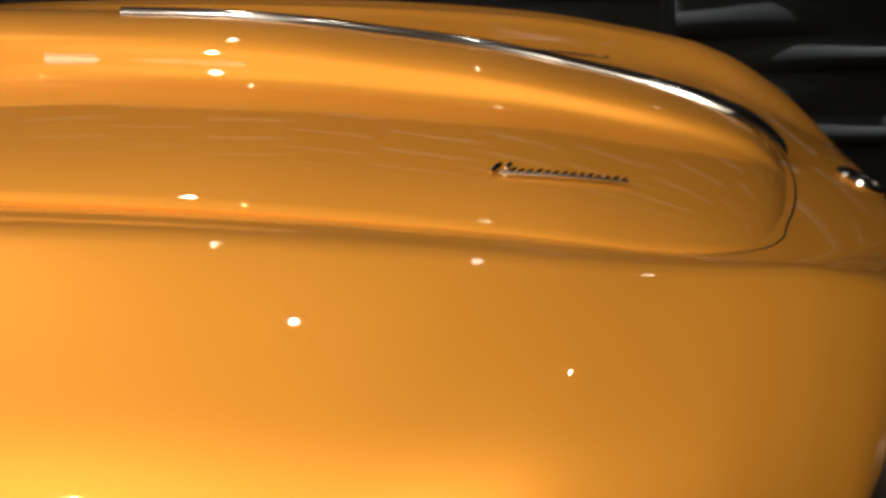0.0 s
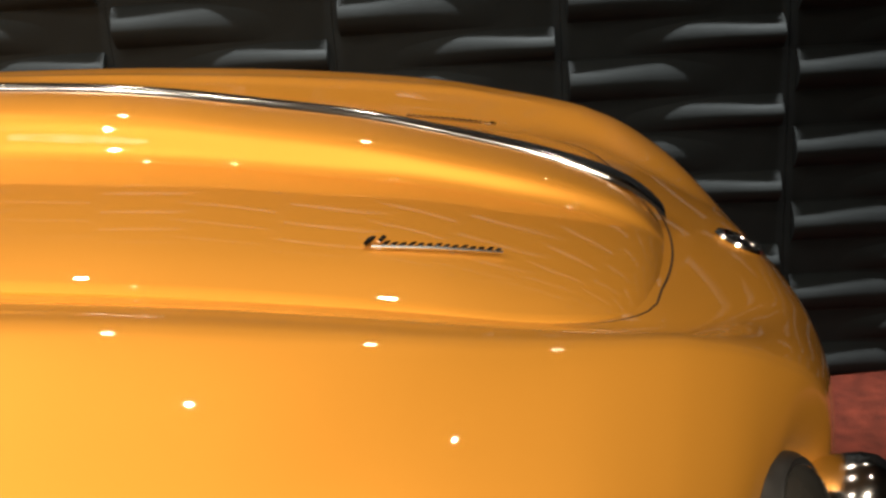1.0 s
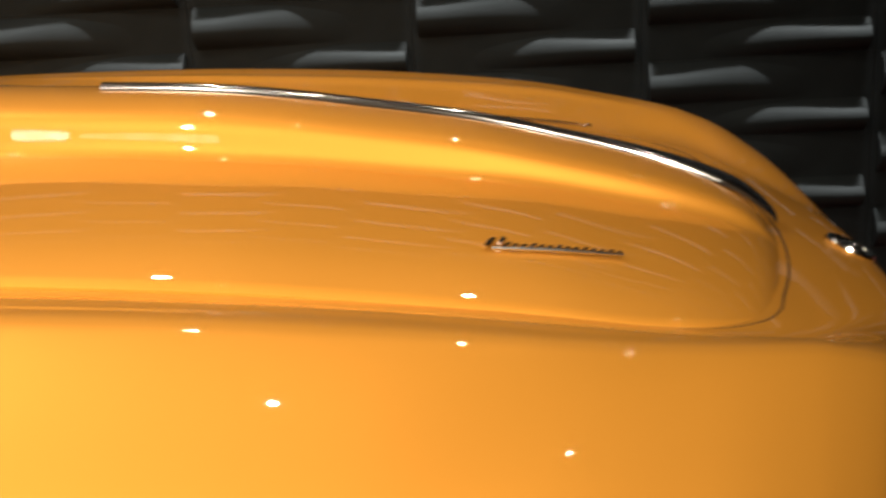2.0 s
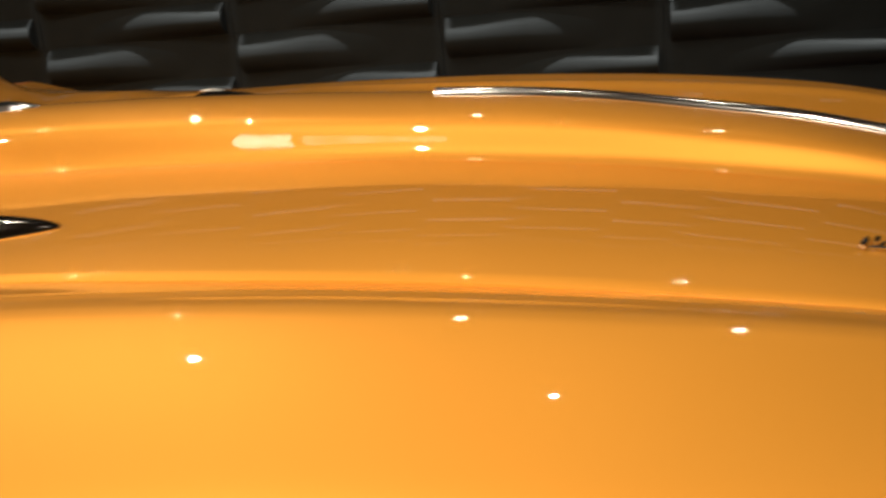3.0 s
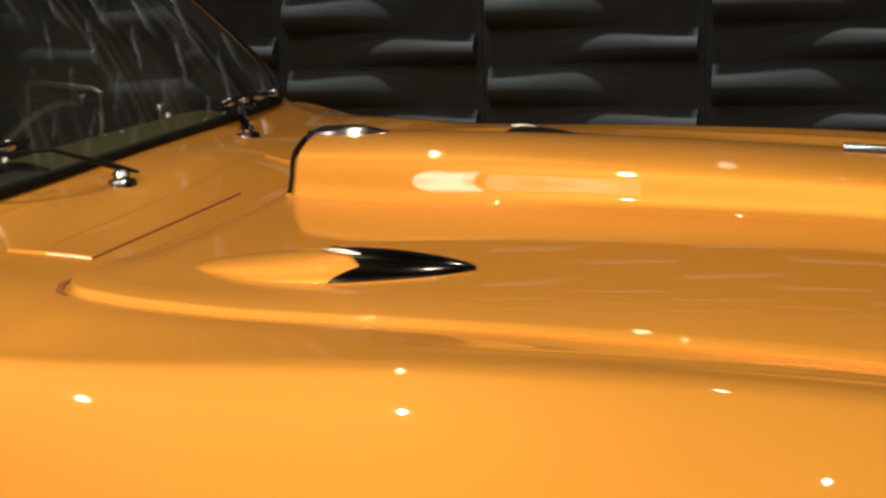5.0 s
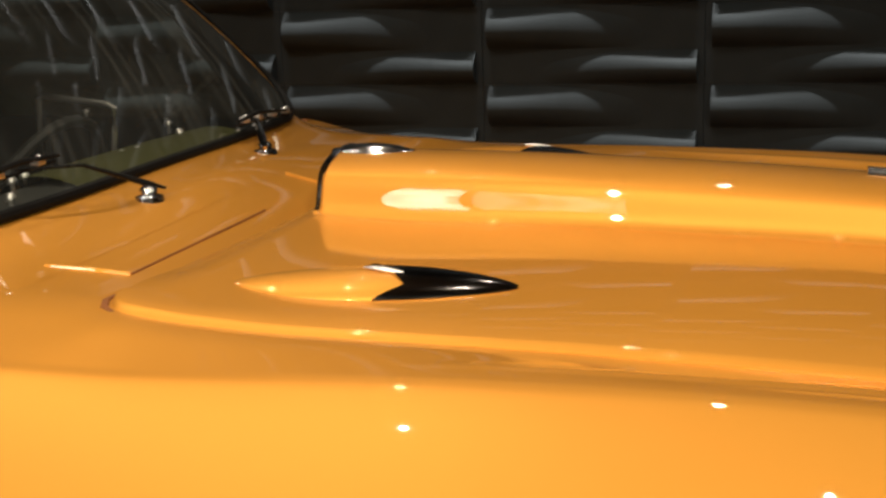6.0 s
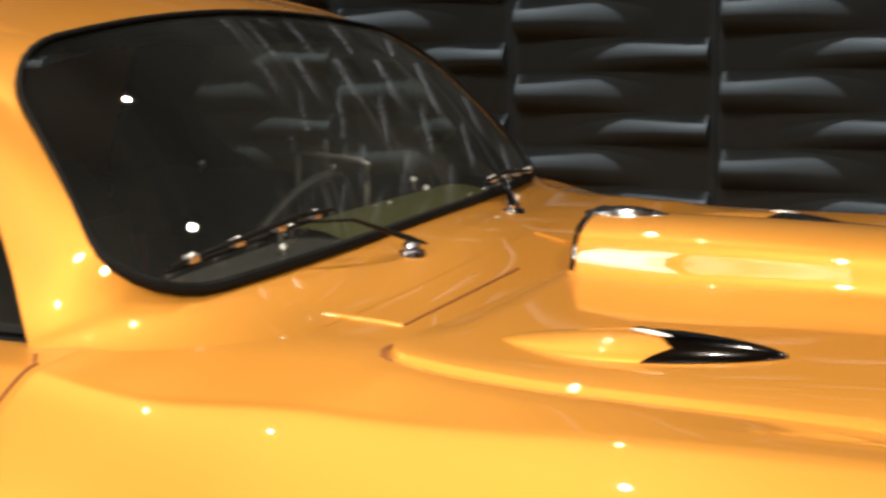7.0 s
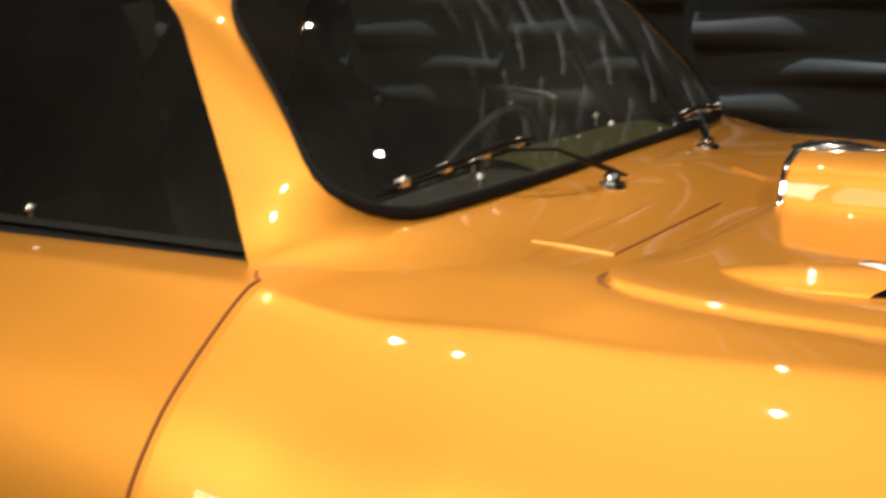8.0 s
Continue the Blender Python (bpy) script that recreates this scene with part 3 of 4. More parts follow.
a, b = nose_point(1.85, 0), nose_point(3.25, 0)
ax = (b - a).normalized()
up = Vector((-ax.z, 0, ax.x))
c = (a + b) / 2
ring = []
for k in range(28):
    t = k * math.tau / 28
    ring.append(c + ax * math.cos(t) * 0.036 + Vector((0, 1, 0)) * math.sin(t) * 0.03 + up * 0.012)
tube(bm, ring, 0.007, n=8, closed=True, up=up)
part("nose_badge", bm, SATIN, body, "oval chrome nose badge")
bm = bmesh.new()
dome(bm, c + up * 0.004, up, 0.031, 0.016, n=20)
part("badge_centre", bm, SATIN, body, "dark centre of the nose badge")


# ---------------------------------------------------------------- windscreen, pillars, roof
def screen(a, b):
    """A point of the windscreen: a across from -1 to 1, b up from 0 to 1."""
    low = Vector((-0.37 - 0.075 * abs(a) ** 3, 0.745 * a, 1.322 - 0.012 * a * a))
    top = Vector((-0.775 + 0.03 * a * a, 0.638 * a, 1.705 - 0.06 * a * a))
    return low.lerp(top, b) + Vector((0.02, 0, 0.02)) * (4 * b * (1 - b)) * (1 - 0.5 * a * a)


def rounded(n, ra=0.22, rb=0.25, grow=0.0):
    """The outline of the pane in (a, b), with rounded corners."""
    out = []
    for ca, cb, t0 in ((1 - ra, 1 - rb, 0), (-1 + ra, 1 - rb, 90), (-1 + ra, rb, 180), (1 - ra, rb, 270)):
        for k in range(n + 1):
            t = radians(t0 + 90 * k / n)
            out.append((ca + (ra + grow * 0.5) * math.cos(t), cb + (rb + grow) * math.sin(t)))
    full = []
    for k in range(len(out)):
        p, q = out[k], out[(k + 1) % len(out)]
        steps = max(1, int(math.hypot(q[0] - p[0], q[1] - p[1]) / 0.12))
        full += [(p[0] + (q[0] - p[0]) * i / steps, p[1] + (q[1] - p[1]) * i / steps) for i in range(steps)]
    return full


OUTLINE = rounded(7)
bm = bmesh.new()
ring_rows = []
for f in (1.0, 0.92, 0.8, 0.65, 0.5, 0.35, 0.2, 0.08):
    ring_rows.append([screen(a * f, 0.5 + (b - 0.5) * f) for a, b in OUTLINE])
made = grid(bm, ring_rows, close=True)
mid_v = bm.verts.new(screen(0, 0.5))
for k in range(len(OUTLINE)):
    bm.faces.new((made[-1][k], made[-1][(k + 1) % len(OUTLINE)], mid_v))
windscreen = part("windscreen", bm, GLASS, car, "clear curved windscreen glass")
windscreen.visible_shadow = False
bm = bmesh.new()
tube(bm, [screen(a, b) + Vector((0.004, 0, 0.004)) for a, b in OUTLINE], [0.0048 + 0.0050 * (1 - min(1, b * 3)) for a, b in OUTLINE], n=8, closed=True)
part("windscreen_seal", bm, RUBBER, car, "black rubber seal round the windscreen")

# pillars and the upstand under the screen
def body_z(x, y):
    crest, y = crest_y(x), abs(y)
    z = lip_z(x) + crown(x, y) + wing(x, min(y, crest))
    return z - curve(SIDE, max(0.0, y - crest))


PILLAR_R = [(1.20, (-0.50, 0.83)), (1.277, (-0.545, 0.80)), (1.348, (-0.59, 0.778)), (1.43, (-0.638, 0.756)), (1.527, (-0.695, 0.73)), (1.622, (-0.755, 0.70)), (1.70, (-0.81, 0.67))]
RA, RB = 0.22, 0.25


def pillar_edge(z):
    return Vector((curve([(q, p[0]) for q, p in PILLAR_R], z), curve([(q, p[1]) for q, p in PILLAR_R], z), z))


def edge_row(a, b, outer, s, n=12, lift=0.0):
    """From the glass out to the outer edge: a rounded pillar where s is 0, a hollow upstand where s is 1."""
    p = screen(a, b)
    d = (outer - p)
    out = Vector((0.45, 0.88, 0.05)).normalized()
    row = [p + Vector((-0.004, -0.003, -0.004))]
    for k in range(n + 1):
        t = k / n
        q = p.lerp(outer, t)
        q.z = outer.z + (p.z - outer.z) * (1 - t)
        low = body_z(q.x, q.y) - 0.0015 + (p.z - body_z(p.x, p.y)) * (1 - t) ** 2.2
        q.z += (low - q.z) * s
        bump = 0.004 * (1 - s) * math.sin(math.pi * t)
        row.append(q + out * bump + Vector((0, 0.3, 0.95)) * lift * math.sin(math.pi * t))
    return row


def side(u, v):
    """A point of the side window: u back from 0 to 1, v up from 0 to 1."""
    z = 1.272 + 0.40 * v
    e = pillar_edge(z)
    return Vector((e.x - 0.003 + (-1.85 + 0.25 * v - e.x) * u, e.y - 0.018 + 0.012 * u * v, z - 0.03 * u * u * v))


ARC_U, ARC_V = 0.17, 0.23


def side_edge(f):
    """The rounded front top corner of the side window, from upright (0) through the arc to the level top (1)."""
    if f < 0.7:
        t = radians(90 * f / 0.7)
        return side(ARC_U - ARC_U * math.cos(t), 1 - ARC_V + ARC_V * math.sin(t)) + Vector((0, 0.012, 0))
    return side(ARC_U + 0.10 * (f - 0.7) / 0.3, 1.0) + Vector((0, 0.012, 0))


def frame_rows():
    rws = []
    for i in range(17):  # round the top corner, from the roof down
        f = 1 - i / 16
        t = radians(90 * f)
        a, b = 1 - RA + RA * math.cos(t), 1 - RB + RB * math.sin(t)
        rws.append(edge_row(a, b, side_edge(f), 0.0, lift=0.020 * f))
    z_top = side_edge(0).z
    z_low = screen(1, RB).z - 0.035
    for i in range(1, 21):  # down the upright
        f = i / 20
        rws.append(edge_row(1, 1 - RB + (2 * RB - 1) * f, pillar_edge(z_top + (z_low - z_top) * f) + Vector((-0.003, -0.006, 0)) * (1 - f), 0.0))
    p0 = pillar_edge(z_low)
    c2 = screen(1 - RA, 0)
    p2 = Vector((c2.x + 0.16, c2.y + 0.10, 0))
    p2.z = body_z(p2.x, p2.y) - 0.002
    p1 = Vector((-0.53, 0.822, 0))
    p1.z = body_z(p1.x, p1.y) - 0.006
    for i in range(1, 19):  # lower corner
        t = radians(90 * i / 18)
        s = i / 18
        a, b = 1 - RA + RA * math.cos(t), RB - RB * math.sin(t)
        if s < 0.4:
            o = p0.lerp(p1, s / 0.4)
        else:
            g = (s - 0.4) / 0.6
            o = p1.lerp(p2, g) + Vector((0, 0.03 * math.sin(math.pi * g), 0))
            o.z = body_z(o.x, o.y) - 0.004
        rws.append(edge_row(a, b, o, s * s * (3 - 2 * s)))
    for i in range(1, 15):  # along the foot to the middle
        a = (1 - RA) * (1 - i / 14)
        p = screen(a, 0)
        o = Vector((p.x + 0.16, p.y + 0.10 * (1 - i / 14), 0))
        o.z = body_z(o.x, o.y) - 0.002
        rws.append(edge_row(a, 0, o, 1.0))
    return rws


for sg in (-1, 1):
    rws = [[Vector((p.x, sg * p.y, p.z)) for p in r] for r in frame_rows()]
    bm = bmesh.new()
    grid(bm, rws)
    pl = part("windscreen_pillar", bm, PAINT, car, "slim raked orange windscreen pillar flowing into the cowl", sharp=70)
    bm = bmesh.new()
    inner = []
    for r in rws[:52]:
        f, e = r[1], r[-1]
        out = Vector((0.45, sg * 0.88, 0.05)).normalized()
        if len(inner) < 17:
            out = Vector((0.35, sg * 0.5, 0.8)).normalized()
        inner.append([f - out * 0.004, f - out * 0.03 + Vector((-0.03, 0, 0)), (f + e) / 2 - out * 0.045, e - out * 0.04, e - out * 0.004])
    grid(bm, inner)
    part("pillar_trim", bm, RUBBER, pl, "black inner trim of the pillar")

# roof shell: its front edge runs back from each window corner and along the head of the screen
bm = bmesh.new()
corner = frame_rows()[0][1:]  # from the screen's head out to the side window
head = [screen((1 - RA) * (1 - 2 * k / 22), 1.0) for k in range(1, 22)]
front = [p for p in reversed(corner)] + head + [Vector((p.x, -p.y, p.z)) for p in corner]
rrows = []
m = len(front)
for i in range(24):
    f = (i / 23) ** 1.5
    row = []
    for k, p in enumerate(front):
        v = abs(2 * k / (m - 1) - 1)
        x = p.x + (-2.5 - p.x) * f
        edge = max(0.0, (v - 0.55) / 0.45) ** 2
        rise = 0.10 * (1 - (1 - min(1, f * 2.6)) ** 2.5) - 0.30 * max(0, f - 0.55) ** 2
        z = p.z + rise * (1 - edge) - 0.03 * f * f * edge - 0.18 * max(0, f - 0.5) ** 2 * edge
        y = p.y * (1 + 0.03 * min(1, f * 3) - 0.15 * max(0, f - 0.4))
        row.append(Vector((x, y, z)))
    rrows.append(row)
grid(bm, rrows)
roof = part("roof", bm, PAINT, car, "orange roof with rounded rails", sharp=80)
bm = bmesh.new()
grid(bm, [[p + Vector((-0.004 - 0.02 * min(1, i), -0.016 * math.copysign(1, p.y) * min(1, abs(p.y) * 3), -0.012 - 0.02 * min(1, i))) for p in r] for i, r in enumerate(rrows)])
part("roof_lining", bm, RUBBER, car, "black roof lining")

# side panes with their rubber rims
for sg in (-1, 1):
    outline = []
    for cu, cv, ru, rv, t0 in ((0.97, 0.9, 0.03, 0.1, 0), (ARC_U, 1 - ARC_V, ARC_U, ARC_V, 90), (0.012, 0.03, 0.012, 0.03, 180), (0.97, 0.1, 0.03, 0.1, 270)):
        outline += [(cu + ru * math.cos(radians(t0 + 9 * k)), cv + rv * math.sin(radians(t0 + 9 * k))) for k in range(11)]
    dense = []
    for (ua, va), (ub, vb) in zip(outline, outline[1:] + outline[:1]):
        m = 8 if abs(ua - ub) + abs(va - vb) > 0.3 else 1
        dense += [(ua + (ub - ua) * k / m, va + (vb - va) * k / m) for k in range(m)]
    flip = Vector((1, sg, 1))
    bm = bmesh.new()
    rim_rows = []
    for f in (1.0, 0.8, 0.55, 0.3, 0.1):
        rim_rows.append([side(0.5 + (u - 0.5) * f, 0.5 + (v - 0.5) * f) * flip for u, v in dense])
    made = grid(bm, rim_rows, close=True)
    bm.faces.new(made[-1])
    pane = part("side_window", bm, SIDE_GLASS, car, "clear side window glass")
    pane.visible_shadow = False
    bm = bmesh.new()
    tube(bm, [side(u, v) * flip for u, v in dense], 0.006, n=6, closed=True)
    part("side_window_seal", bm, RUBBER, car, "black rubber rim of the side window")
    bm = bmesh.new()
    tube(bm, [(x, sg * 0.80, lip_z(x) - 0.008) for x in [-0.55 - 0.06 * k for k in range(22)]], 0.003, n=6)
    part("belt_strip", bm, RUBBER, car, "thin dark strip under the side window")
    bm = bmesh.new()
    drip = [side_edge(0.45 + 0.55 * k / 10) + Vector((0, 0.006, 0.014)) for k in range(11)]
    drip += [side(ARC_U + 0.10 + 0.6 * k / 10, 1.0) + Vector((0, 0.018, 0.014)) for k in range(1, 11)]
    tube(bm, [p * flip for p in drip], [0.001] + [0.0016] * (len(drip) - 1), n=6)
    part("drip_line", bm, GAP, roof, "thin dark line over the side window")

# rear pillars and tail that close the cabin
bm = bmesh.new()
block(bm, -2.42, -2.38, -0.80, 0.80, 0.4, 1.70, 0.01)
part("rear_lining", bm, VINYL, car, "dark lining behind the seats")
for sg in (-1, 1):
    bm = bmesh.new()
    grid(bm, [[Vector((-1.78 + 0.22 * v - 0.75 * u * (1 - 0.3 * v), sg * (0.85 - 0.16 * v - 0.1 * u), 1.25 + 0.42 * v - 0.12 * u * v)) for u in (0, 0.25, 0.5, 0.75, 1)] for v in (0, 0.25, 0.5, 0.75, 1)])
    part("rear_pillar", bm, PAINT, car, "broad orange rear pillar")
bm = bmesh.new()
grid(bm, [[Vector((-2.4 - 1.0 * u, 0.85 * v, 1.27 - 0.25 * u * u)) for v in (-1, -0.5, 0, 0.5, 1)] for u in (0, 0.25, 0.5, 0.75, 1)])
part("boot_lid", bm, PAINT, car, "orange boot lid")
bm = bmesh.new()
tail = []
for k in range(25):
    s, d = shoulder(-3.3, k / 2)
    y, z = crest_y(-3.3) + s, lip_z(-3.3) - 0.012 - d
    tail.append([Vector((-3.298 - 0.14 * math.sin(math.pi * f / 16) ** 0.6, -y * math.cos(math.pi * f / 16), z - 0.20 * math.sin(math.pi * f / 16) ** 0.5 * (1 - k / 24))) for f in range(17)])
grid(bm, tail)
part("tail_panel", bm, PAINT, car, "rounded orange tail panel")


# wipers: chrome pivot, arm and blade
def wiper(sg, base, knee, tip):
    z0 = body_z(base[0], base[1])
    bm = bmesh.new()
    tube(bm, [(base[0], base[1], z0 - 0.004), (base[0], base[1], z0 + 0.005), (base[0], base[1], z0 + 0.011), (base[0] - 0.003, base[1], z0 + 0.018), (base[0] - 0.003, base[1], z0 + 0.024)],
         [0.024, 0.022, 0.015, 0.013, 0.005], n=14)
    top = part("wiper_pivot", bm, SATIN, car, "chrome wiper spindle on the cowl")
    p0 = Vector((base[0] - 0.004, base[1], z0 + 0.022))
    bm = bmesh.new()
    k = Vector(knee)
    t = Vector(tip)
    back = p0 + (p0 - k).normalized() * 0.035
    tube(bm, [back, p0 + Vector((0, 0, 0.004)), p0.lerp(k, 0.5) + Vector((0.0, 0, 0.02)), k], [0.004, 0.009, 0.005, 0.003], n=8, flat=0.6)
    part("wiper_arm", bm, RUBBER if sg < 0 else CHROME, top, "slim wiper arm")
    bm = bmesh.new()
    d = (t - k)
    a = k - d * 0.35
    tube(bm, [a, k + Vector((0.01, 0, 0.012)), t], [0.003, 0.005, 0.003], n=6)
    tube(bm, [a + Vector((-0.008, 0, -0.008)), t + Vector((-0.008, 0, -0.008))], 0.003, n=6)
    part("wiper_blade", bm, RUBBER, top, "black wiper blade")
    for f in (0.12, 0.36, 0.62, 0.88):
        bm = bmesh.new()
        c = a.lerp(t, f)
        block(bm, c.x - 0.010, c.x + 0.006, c.y - 0.010, c.y + 0.010, c.z - 0.005, c.z + 0.007, 0.002)
        dome(bm, (c.x, c.y, c.z + 0.005), (0, 0, 1), 0.006, 0.006, n=10, rings=3)
        part("wiper_clip", bm, BRUSHED, top, "tiny bright blade clip")


wiper(-1, (-0.288, -0.222), screen(-0.55, 0.09) + Vector((0.02, 0, 0.022)), screen(-0.90, 0.07) + Vector((0.02, 0, 0.02)))
wiper(1, (-0.292, 0.222), screen(0.45, 0.025) + Vector((0.02, 0, 0.022)), screen(0.78, 0.01) + Vector((0.02, 0, 0.02)))

# shut lines of the cowl cover, laid on the body's skin
skin = BVHTree.FromPolygons([v.co for v in body.data.vertices], [tuple(f.vertices) for f in body.data.polygons])


def on_cowl(x, y, up=0.0):
    hit = skin.ray_cast(Vector((x * K, y * K, 2.0)), Vector((0, 0, -1)))[0]
    return Vector((x, y, hit.z / K + up))


# dark shut line round the front of the lid
bm = bmesh.new()
k0 = next(k for k, x in enumerate(XS) if x > 1.63)
seal = [rows[k][0] for k in range(k0, len(XS))] + rows[-1][1:-1] + [rows[k][-1] for k in range(len(XS) - 1, k0 - 1, -1)]
line = []
for p in seal:
    d = Vector((max(0.0, p.x - 1.6) * 4, math.copysign(min(1.0, abs(p.y) * 3), p.y), 0)).normalized()
    q = p + d * 0.0065
    line.append(on_cowl(q.x, q.y, 0.0))
sizes = [0.0018 * min(1.0, max(0.1, (q.x - 1.64) / 0.14)) for q in line]
tube(bm, line, sizes, n=6)
part("bonnet_seal", bm, GAP, bonnet, "dark rubber line at the bonnet edge")
bm = bmesh.new()
tube(bm, [on_cowl(-0.147 - 0.006 * k / 20, -0.522 + 0.43 * k / 20, 0.0) for k in range(21)], 0.0022, n=6)
part("cowl_gap", bm, SEAM, body, "thin dark shut line on the cowl")
bm = bmesh.new()
tube(bm, [on_cowl(-0.262 + 0.115 * k / 8, -0.540 + 0.018 * k / 8, 0.0) for k in range(9)], 0.0038, n=8)
part("cowl_lip", bm, PAINT, body, "raised painted lip of the cowl cover")
bm = bmesh.new()
tube(bm, [on_cowl(-0.205 + 0.08 * k / 6, 0.115 + 0.05 * k / 6, 0.0) for k in range(7)], 0.0045, n=8)
part("cowl_lip", bm, PAINT, body, "raised painted lip of the cowl cover")

# ---------------------------------------------------------------- cabin
bm = bmesh.new()
grid(bm, [[Vector((-0.36 - 0.30 * u - 0.02 * v * v, 0.66 * v, 1.285 - 0.02 * v * v + 0.012 * math.sin(u * 3.1) - 0.10 * max(0, u - 0.85) / 0.15)) for v in [-1 + k / 8 for k in range(17)]] for u in [k / 10 for k in range(11)]])
part("dashboard", bm, VINYL, car, "black dashboard top")
bm = bmesh.new()
grid(bm, [[Vector((-0.475 - 0.17 * u, y, 1.296 + 0.018 * math.sin(u * 3.1) - 0.01 * (y / 0.6) ** 2)) for y in [-0.12 + 0.66 * k / 10 for k in range(11)]] for u in [k / 8 for k in range(9)]])
part("dash_pad", bm, OLIVE, car, "olive pad on the dashboard")
bm = bmesh.new()
block(bm, -0.70, -0.66, -0.66, 0.66, 0.85, 1.19, 0.01)
part("dash_panel", bm, VINYL, car, "dark dashboard panel")
# steering wheel before the far seat
bm = bmesh.new()
wc, wn = Vector((-0.90, 0.34, 1.17)), Vector((-0.85, 0, 0.5)).normalized()
s1 = Vector((0, 1, 0))
s2 = wn.cross(s1).normalized()
tube(bm, [wc + s1 * 0.20 * math.cos(k * math.tau / 36) + s2 * 0.20 * math.sin(k * math.tau / 36) for k in range(36)], 0.013, n=8, closed=True, up=wn)
wheel = part("steering_wheel", bm, VINYL, car, "thin black steering wheel")
bm = bmesh.new()
for ang in (10, 130, 250):
    d = s1 * math.cos(radians(ang)) + s2 * math.sin(radians(ang))
    tube(bm, [wc - wn * 0.03, wc + d * 0.19], [0.012, 0.006], n=6)
part("wheel_spokes", bm, BRUSHED, wheel, "chrome steering wheel spokes")
bm = bmesh.new()
tube(bm, [wc, wc - wn * 0.28], 0.025, n=10)
part("steering_column", bm, VINYL, wheel)
bm = bmesh.new()
tube(bm, [(-0.845, 0.30, 1.24), (-0.846, 0.30, 1.33), (-0.842, 0.30, 1.395), (-0.83, 0.30, 1.402), (-0.68, 0.30, 1.386), (-0.662, 0.30, 1.378), (-0.667, 0.30, 1.33), (-0.677, 0.30, 1.26)], 0.006, n=8)
part("dash_rail", bm, BRUSHED, car, "thin chrome rail standing on the dashboard")


# small bright knobs added on the dashboard and door tops for the cabin's glints
def knob(x, y, z, name, label, radius=0.010):
    bm = bmesh.new()
    tube(bm, [(x, y, z - 0.03), (x, y, z - 0.006)], 0.004, n=8)
    dome(bm, (x, y, z - 0.008), (-0.3, -0.3, 1), radius, radius * 1.1, n=12, rings=4)
    part(name, bm, BRUSHED, car, label)


for kx, ky in ((-0.611, -0.125), (-0.617, -0.08), (-0.515, -0.26), (-0.56, 0.205), (-0.567, 0.16), (-0.70, 0.58), (-0.60, 0.45)):
    knob(kx, ky, 1.312, "dash_glint", "small bright knob added for a glint on the dashboard")
for sg in (-1, 1):
    for kx in (-0.55, -1.04, -1.48):
        knob(kx, sg * 0.768, 1.312, "door_glint", "small bright knob added for a glint on the door top", 0.009)


def seat(yc):
    bm = bmesh.new()
    block(bm, -1.62, -1.08, yc - 0.27, yc + 0.27, 0.62, 0.86, 0.06, 4)
    cushion = part("seat_cushion", bm, VINYL, car, "black seat cushion")
    bm = bmesh.new()
    rws = []
    for i in range(14):
        f = i / 13
        w = 0.27 * (1 - 0.35 * max(0, f - 0.6) ** 1.5 / 0.25)
        z = 0.82 + 0.52 * f
        x = -1.55 - 0.16 * f
        th = 0.08 * (1 - 0.5 * f)
        rws.append([Vector((x + th * math.cos(a) , yc + w * math.sin(a), z)) for a in [k * math.tau / 20 for k in range(20)]])
    made = grid(bm, rws, close=True)
    bm.faces.new(made[-1])
    bm.faces.new(made[0][::-1])
    part("seat_back", bm, VINYL, cushion, "black rounded seat back")
    bm = bmesh.new()
    block(bm, -1.575, -1.53, yc - 0.17, yc + 0.17, 0.92, 1.2, 0.02, 3)
    part("seat_panel", bm, OLIVE, cushion, "olive seat back panel")


seat(-0.36)
seat(0.36)
bm = bmesh.new()
block(bm, -2.6, -0.4, -0.86, 0.86, 0.3, 0.45)
part("cabin_floor", bm, VINYL, car, "dark cabin floor")
bm = bmesh.new()
block(bm, -0.42, -0.40, -0.82, 0.82, 0.4, 1.22)
part("bulkhead", bm, VINYL, car, "dark bulkhead behind the dashboard")
for sg in (-1, 1):
    bm = bmesh.new()
    block(bm, -1.74, -0.48, min(sg * 0.80, sg * 0.82), max(sg * 0.80, sg * 0.82), 0.45, 1.25, 0.008)
    part("door_card", bm, VINYL, car, "black inner door panel")

for sg in (-1, 1):
    bm = bmesh.new()
    grid(bm, [[Vector((x, sg * y, z)) for y, z in ((0.72, 1.10), (0.752, 1.270), (0.772, 1.292), (0.79, 1.286))] for x in [-0.50 - 0.1 * k for k in range(14)]])
    part("door_cap", bm, RUBBER, car, "black padded cap along the door top")

# ---------------------------------------------------------------- lamps and bumper at the nose
def headlamp(sg):
    along = Vector((0.83, sg * 0.46, 0.30)).normalized()
    c = Vector((1.862, sg * 0.655, 0.908)) - along * 0.012
    s = along.cross(Vector((0, 0, 1))).normalized()
    w = s.cross(along).normalized()
    bm = bmesh.new()
    rws = []
    for d, r in ((-0.10, 0.078), (-0.05, 0.082), (0.0, 0.083), (0.02, 0.080), (0.03, 0.073), (0.028, 0.066)):
        rws.append([c + along * d + (s * math.cos(k * math.tau / 28) + w * math.sin(k * math.tau / 28)) * r for k in range(28)])
    grid(bm, rws, close=True)
    ring = part("headlamp", bm, HOUSING, car, "round headlamp with a dark ring")
    bm = bmesh.new()
    dome(bm, c + along * 0.026, along, 0.067, 0.026, n=28)
    part("headlamp_glass", bm, LENS, ring, "domed headlamp glass")


headlamp(-1)
headlamp(1)


